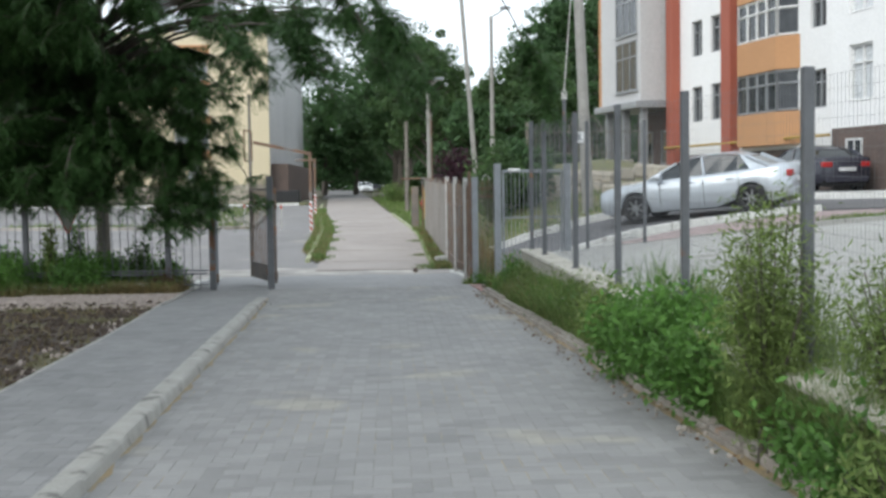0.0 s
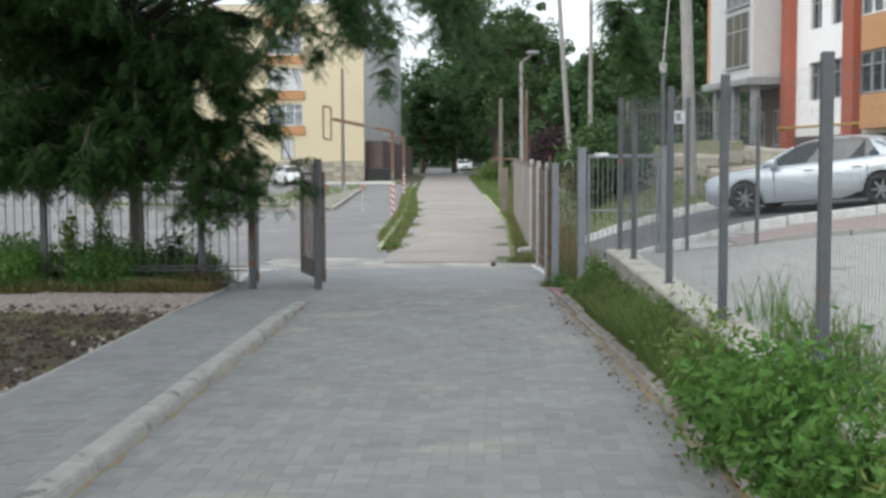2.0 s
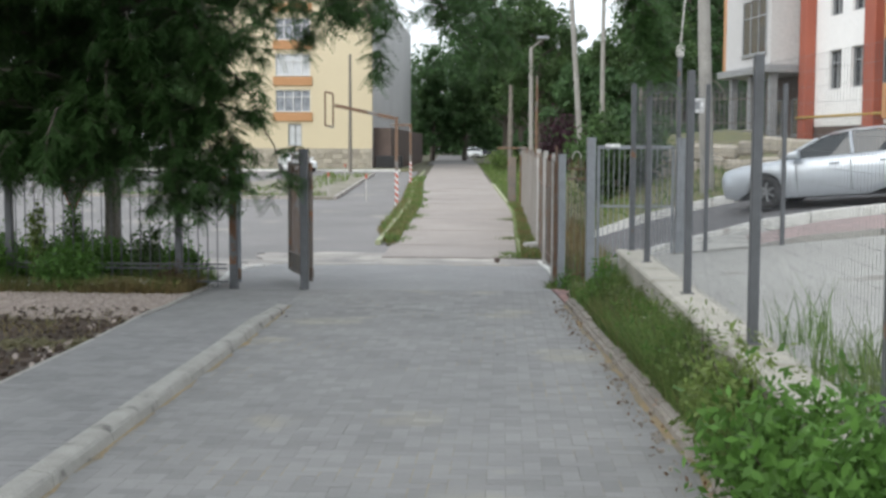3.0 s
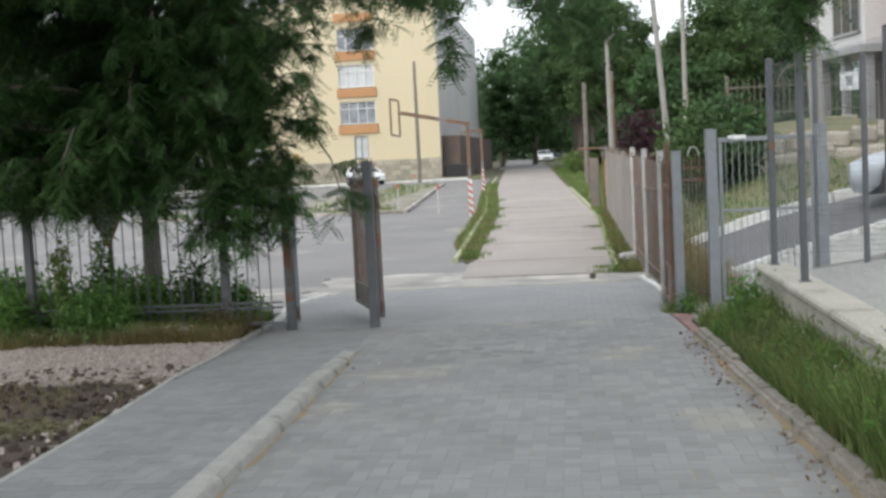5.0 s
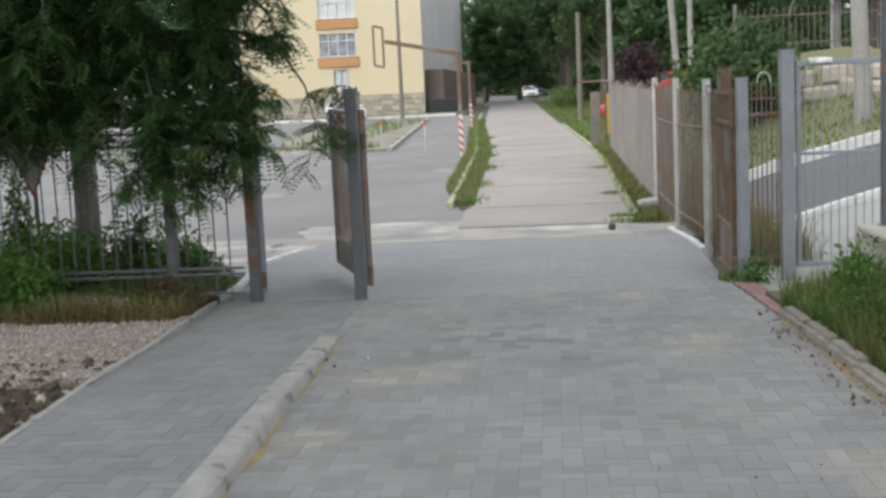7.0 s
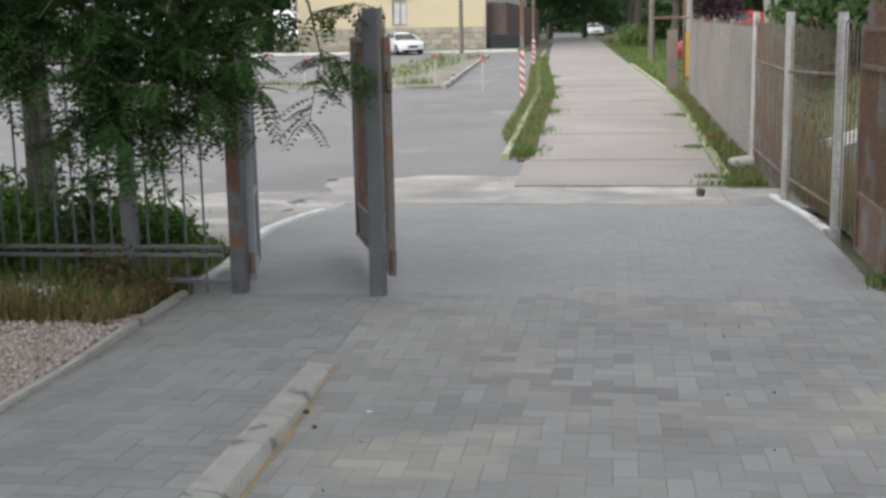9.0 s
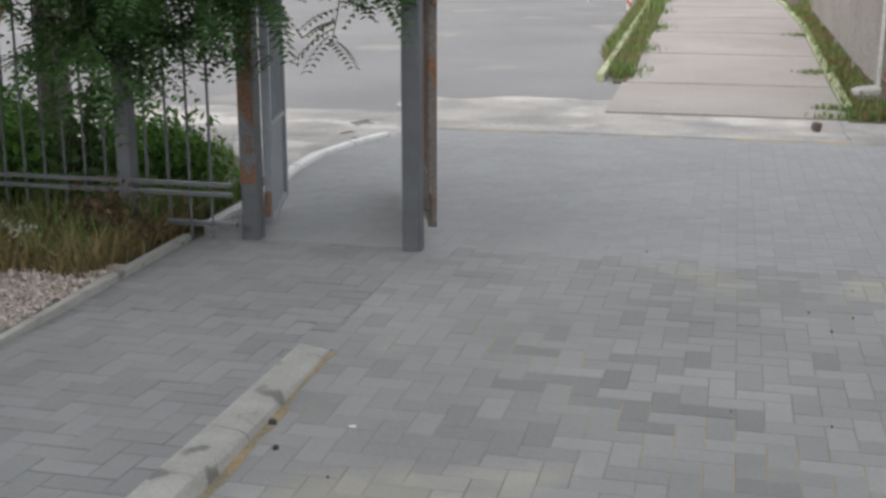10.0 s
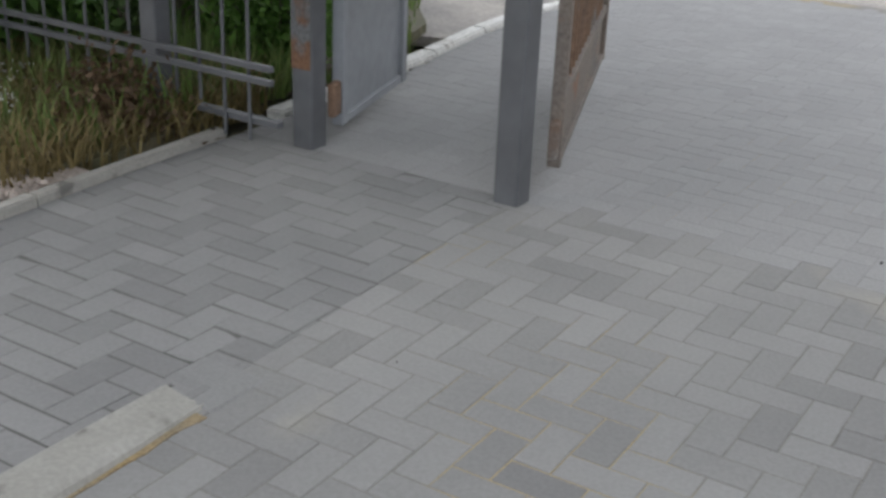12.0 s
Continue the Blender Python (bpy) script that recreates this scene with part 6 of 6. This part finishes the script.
# ---- small loose things on the ground ----
def crumbs(name, spots, size, material, label, category, seed, flat=0.7, lift=0.02):
    """Loose pieces: squashed, jittered blocks with eight corners each, in one mesh."""
    rng = np.random.default_rng(seed)
    cube = np.array([(x, y, z) for x in (-1, 1) for y in (-1, 1) for z in (-1, 1)], float)
    quads = [(0, 1, 3, 2), (4, 6, 7, 5), (0, 4, 5, 1), (2, 3, 7, 6), (0, 2, 6, 4), (1, 5, 7, 3)]
    vs, fs = [], []
    for x, y, k in spots:
        s = size * rng.uniform(0.4, 1.3)
        e = Euler(rng.uniform(0, 6.28, 3)).to_matrix()
        c = (cube * (1 + rng.uniform(-0.35, 0.35, (8, 3)))) * s * np.array((1, 0.8, flat))
        c = c @ np.array(e).T
        i0 = len(vs)
        z = ground(x, y) + lift
        vs += [(x + p[0], y + p[1], z + p[2]) for p in c]
        fs += [tuple(i0 + i for i in q) for q in quads]
    return tagged(new(name, mesh_of(name, vs, fs, material)), label, category, "", "stuff")


crumbs("gravel_stones", scatter(13000, -5.6, lambda y: walk_left(y) - 0.06, 16.5, 19.2, 40, lambda x, y: noise.noise((x * 0.8, y * 0.8, 4)) > (y - 18.6) * 0.9 - 0.35), 0.0085, M_GRAVEL, "loose pinkish white crushed stones", "gravel", 41, lift=0.055)
crumbs("soil_clods", scatter(2600, -6.5, lambda y: walk_left(y) - 0.1, 7, 17.2, 42), 0.03, M_SOIL, "dry brown soil clods", "soil", 43, lift=0.04)
crumbs("soil_pebbles", scatter(90, lambda y: walk_left(y) - 0.5, lambda y: walk_left(y) - 0.06, 7, 17.2, 44), 0.02, M_GRAVEL, "pale pebbles along the walk", "gravel", 45, lift=0.05)
M_LITTER = leafy("dead_leaf", (0.13, 0.075, 0.04), (0.2, 0.11, 0.055))
def litter(n, x0, x1, y0, y1, seed, size):
    sp = scatter(n, x0, x1, y0, y1, seed)
    ob = leaf_cloud("leaf_litter", np.array([(x, y, ground(x, y) + 0.034) for x, y, k in sp]), size, M_LITTER, np.random.default_rng(seed))
    return tagged(ob, "brown dead leaves and crumbs by the kerb", "leaf litter", "", "stuff")
litter(170, lambda y: drive_right(y) - 0.22, lambda y: drive_right(y) + 0.02, 6, 18.5, 50, 0.018)
crumbs("kerb_crumbs", scatter(140, lambda y: drive_right(y) - 0.15, lambda y: drive_right(y) + 0.02, 6, 18.5, 51), 0.014, M_OLDKERB, "crumbled kerb bits on the paving", "rubble", 52, lift=0.028)
crumbs("paving_specks", scatter(26, -1.7, 1.2, 14, 20, 53), 0.004, M_DARK, "tiny dark grit on the paving", "grit", 54, lift=0.024)

bush(-3.6, 19.4, 0.27, 0.22, 2000, 0.022, M_DEADSTALK, "heap of dead brown stalks by the gate post", 57, stems=14)
fl = scatter(70, -6.0, -3.8, 18.75, 19.4, 58, None, 0.5)
tagged(leaf_cloud("white_flowers", np.array([(x + random.gauss(0, 0.03), y + random.gauss(0, 0.03), ground(x, y) + random.uniform(0.12, 0.2)) for x, y, k in fl for q in range(6)]), 0.012, M_FLOWER, np.random.default_rng(58)), "small white flower heads in the grass", "flowers", "", "stuff")
fl = scatter(40, 1.8, 2.1, 12, 18, 59, None, 0.5)
tagged(leaf_cloud("white_flowers", np.array([(x + random.gauss(0, 0.03), y + random.gauss(0, 0.03), ground(x, y) + random.uniform(0.25, 0.4)) for x, y, k in fl for q in range(5)]), 0.01, M_FLOWER, np.random.default_rng(59)), "small white flower heads on the verge", "flowers", "", "stuff")
for x, y, r in ((-1.77, 17.17, 0.017), (-1.68, 16.97, 0.012)):
    ob = part("pebble", rod((0, 0, -0.002), (0, 0, r), r, r * 0.6, n=9), M_DARK)
    ob.matrix_world = pose(x, y, along(y) + 0.022)
    tagged(ob, "small black round stone beside the kerb", "stone", "stones by the kerb")
chip = part("paper_scrap", box(-0.012, 0.012, -0.007, 0.007, 0, 0.003), M_PLATE)
chip.matrix_world = pose(-1.49, 17.21, along(17.21) + 0.021, 2, 3, 25)
tagged(chip, "white scrap of paper on the paving", "litter")
# yield sign seen from behind
ys = empty("road_sign", pose(-5.7, 21.6, ground(-5.6, 21.6)), "triangular road sign seen from its grey back", "road sign")
part("post", rod((0, 0.02, -0.2), (0, 0.02, 1.4), 0.025), M_METAL, ys)
bm = bmesh.new()
tri_v = [(-0.22, 1.44), (0.22, 1.44), (0.0, 0.98)]
lo = [bm.verts.new((x, -0.03, z)) for x, z in tri_v]
hi = [bm.verts.new((x, -0.026, z)) for x, z in tri_v]
bm.faces.new(lo), bm.faces.new(hi[::-1])
for i in range(3):
    bm.faces.new((lo[i], lo[(i + 1) % 3], hi[(i + 1) % 3], hi[i]))
part("plate", bm, M_PIPE_W, ys)
for i in range(3):
    (xa, za), (xb, zb) = tri_v[i], tri_v[(i + 1) % 3]
    part("rim", rod((xa, -0.032, za), (xb, -0.032, zb), 0.013, n=6), M_REDPAINT, ys, "faded red rim")


# ---- pavers, last ----
def paver_mesh(w, l, h=0.045, gap=0.0018, edge=0.002, cross=1.0):
    bm = box(gap, w - gap, gap * cross, l - gap * cross, -h, 0.0)
    top = [e for e in bm.edges if all(v.co.z > -0.001 for v in e.verts)]
    bmesh.ops.bevel(bm, geom=top, offset=edge, segments=1, affect="EDGES")
    low = [f for f in bm.faces if f.calc_center_median().z < -h + 0.001]
    bmesh.ops.delete(bm, geom=low, context="FACES")
    return bm


def herringbone(name, label, left, right, y0, y1, near, lift, material, dark=None, lift_fn=None, flip=False, gap=0.0018, rough=1.0, ends=(-99.0, 99.0), cross=1.0):
    """Right-angled herringbone of 0.1 by 0.2 m pavers: single ones in the near stretch, the rest joined."""
    run = tagged(new(name), label, "pavement", "", "structure")
    meshes = {}
    for m in (material, dark):
        if m:
            for kind, (w, l) in (("h", (0.2, 0.1)), ("v", (0.1, 0.2))):
                bm = paver_mesh(w, l, gap=gap, cross=cross)
                me = bpy.data.meshes.new("paver")
                bm.to_mesh(me)
                bm.free()
                me.materials.append(m)
                meshes[(m.name, kind)] = me
    tmpl = {k: (np.array([v.co[:] for v in meshes[(material.name, k)].vertices]), [tuple(p.vertices) for p in meshes[(material.name, k)].polygons]) for k in "hv"}
    vs, fs, made = [], [], 0
    rng = np.random.default_rng(8)
    for j in range(round(y0 / 0.1), round(y1 / 0.1)):
        for i in range(-42, 42):
            s = (i - j) % 4
            if s not in (0, 3):
                continue
            kind = "h" if s == 0 else "v"
            x, y = i * 0.1, j * 0.1
            w, l = (0.2, 0.1) if s == 0 else (0.1, 0.2)
            if flip:
                x = -x - w
            cy = y + l / 2
            if cy < ends[0] - 0.02 or cy > ends[1] + 0.02:
                continue
            la, rb = left(cy), right(cy)
            if x + w < la + 0.006 or x > rb - 0.006:
                continue
            z = along(cy) + lift + (lift_fn(cy) if lift_fn else 0) + rng.uniform(-0.001, 0.001) * rough
            tx, ty = rng.uniform(-0.006, 0.006) * rough, rng.uniform(-0.006, 0.006) * rough
            slope = (along(cy + 0.1) - along(cy - 0.1)) / 0.2 + ((lift_fn(cy + 0.1) - lift_fn(cy - 0.1)) / 0.2 if lift_fn else 0)
            isdark = dark is not None and -1.3 < x < 0.5 and 15.5 < y < 18.3 and ((abs(x + 1.0) < 0.32 and 16.6 < y < 18.0 and rng.random() < 0.24) or (noise.noise((x * 1.2, y * 1.2, 3.3)) > 0.0 and rng.random() < 0.2))
            if near[0] <= cy <= near[1] and made < 300 and x > near[2] and x >= la and x + w <= rb and ends[0] <= y and y + l <= ends[1]:
                ob = new("paver", meshes[((dark if isdark else material).name, kind)])
                ob.parent = run
                ob.matrix_basis = Matrix.Translation((x + w / 2, cy, z)) @ Euler((tx + slope, ty, rng.uniform(-0.015, 0.015))).to_matrix().to_4x4() @ Matrix.Translation((-w / 2, -l / 2, 0))
                made += 1
            else:
                co, fc = tmpl[kind]
                i0 = len(vs)
                for c in co:
                    vs.append((min(max(x + c[0], la), rb), min(max(y + c[1], ends[0]), ends[1]), z + c[2] + slope * (c[1] - l / 2) + tx * (c[1] - l / 2) + ty * (c[0] - w / 2)))
                fs += [tuple(i0 + k for k in f) for f in fc]
    ob = new("pavers_beyond", mesh_of("pavers_beyond", vs, fs, material))
    ob.parent = run
    tagged(ob, "", "", "", "stuff")
    return run


def walk_lift(y):
    return 0.085 if y < 16 else 0.085 * max(0.0, 1 - (y - 16) / 2.2)


def apron_left(y):
    return float(np.interp(y, (19.6, 19.9, 21.0, 22.0, 23.2, 24.4), (-3.2, -3.2, -3.28, -3.48, -3.6, -3.4)))


herringbone("drive_paving", "grey herringbone concrete pavers of the drive", drive_left, drive_right, -5, 19.7, (16.9, 19.2, -1.8), 0.02, M_PAVER, M_PAVER_DARK, gap=0.0021)
herringbone("sidewalk_paving", "grey herringbone concrete pavers of the side walk", walk_left, lambda y: kerb_line(y) - (0.075 if y < 17.96 else -0.02), -5, 19.7, (16.4, 19.7, -3.4), 0.02, M_PAVER_SIDE, None, walk_lift, True, 0.0011, 1.2, (-99.0, 19.7), 3.6)
herringbone("apron_paving", "smooth grey herringbone pavers of the gate apron", apron_left, lambda y: drive_right(y) if y > 19.72 else -1.93, 19.5, 25.0, (19.7, 21.5, -3.5), 0.02, M_PAVER_APRON, None, None, False, 0.0004, 0.4, (19.7, 99.0))
run = tagged(new("red_paver_band"), "reddish pavers leading to the wicket", "pavement", "", "structure")
for j in range(9):
    for i in range(2):
        y = 18.35 + j * 0.2
        bm = paver_mesh(0.1, 0.2)
        ob = part("paver", bm, M_RED, run)
        ob.matrix_world = pose(drive_right(y) + 0.01 + i * 0.1, y, ground(1.5, y) + 0.025)
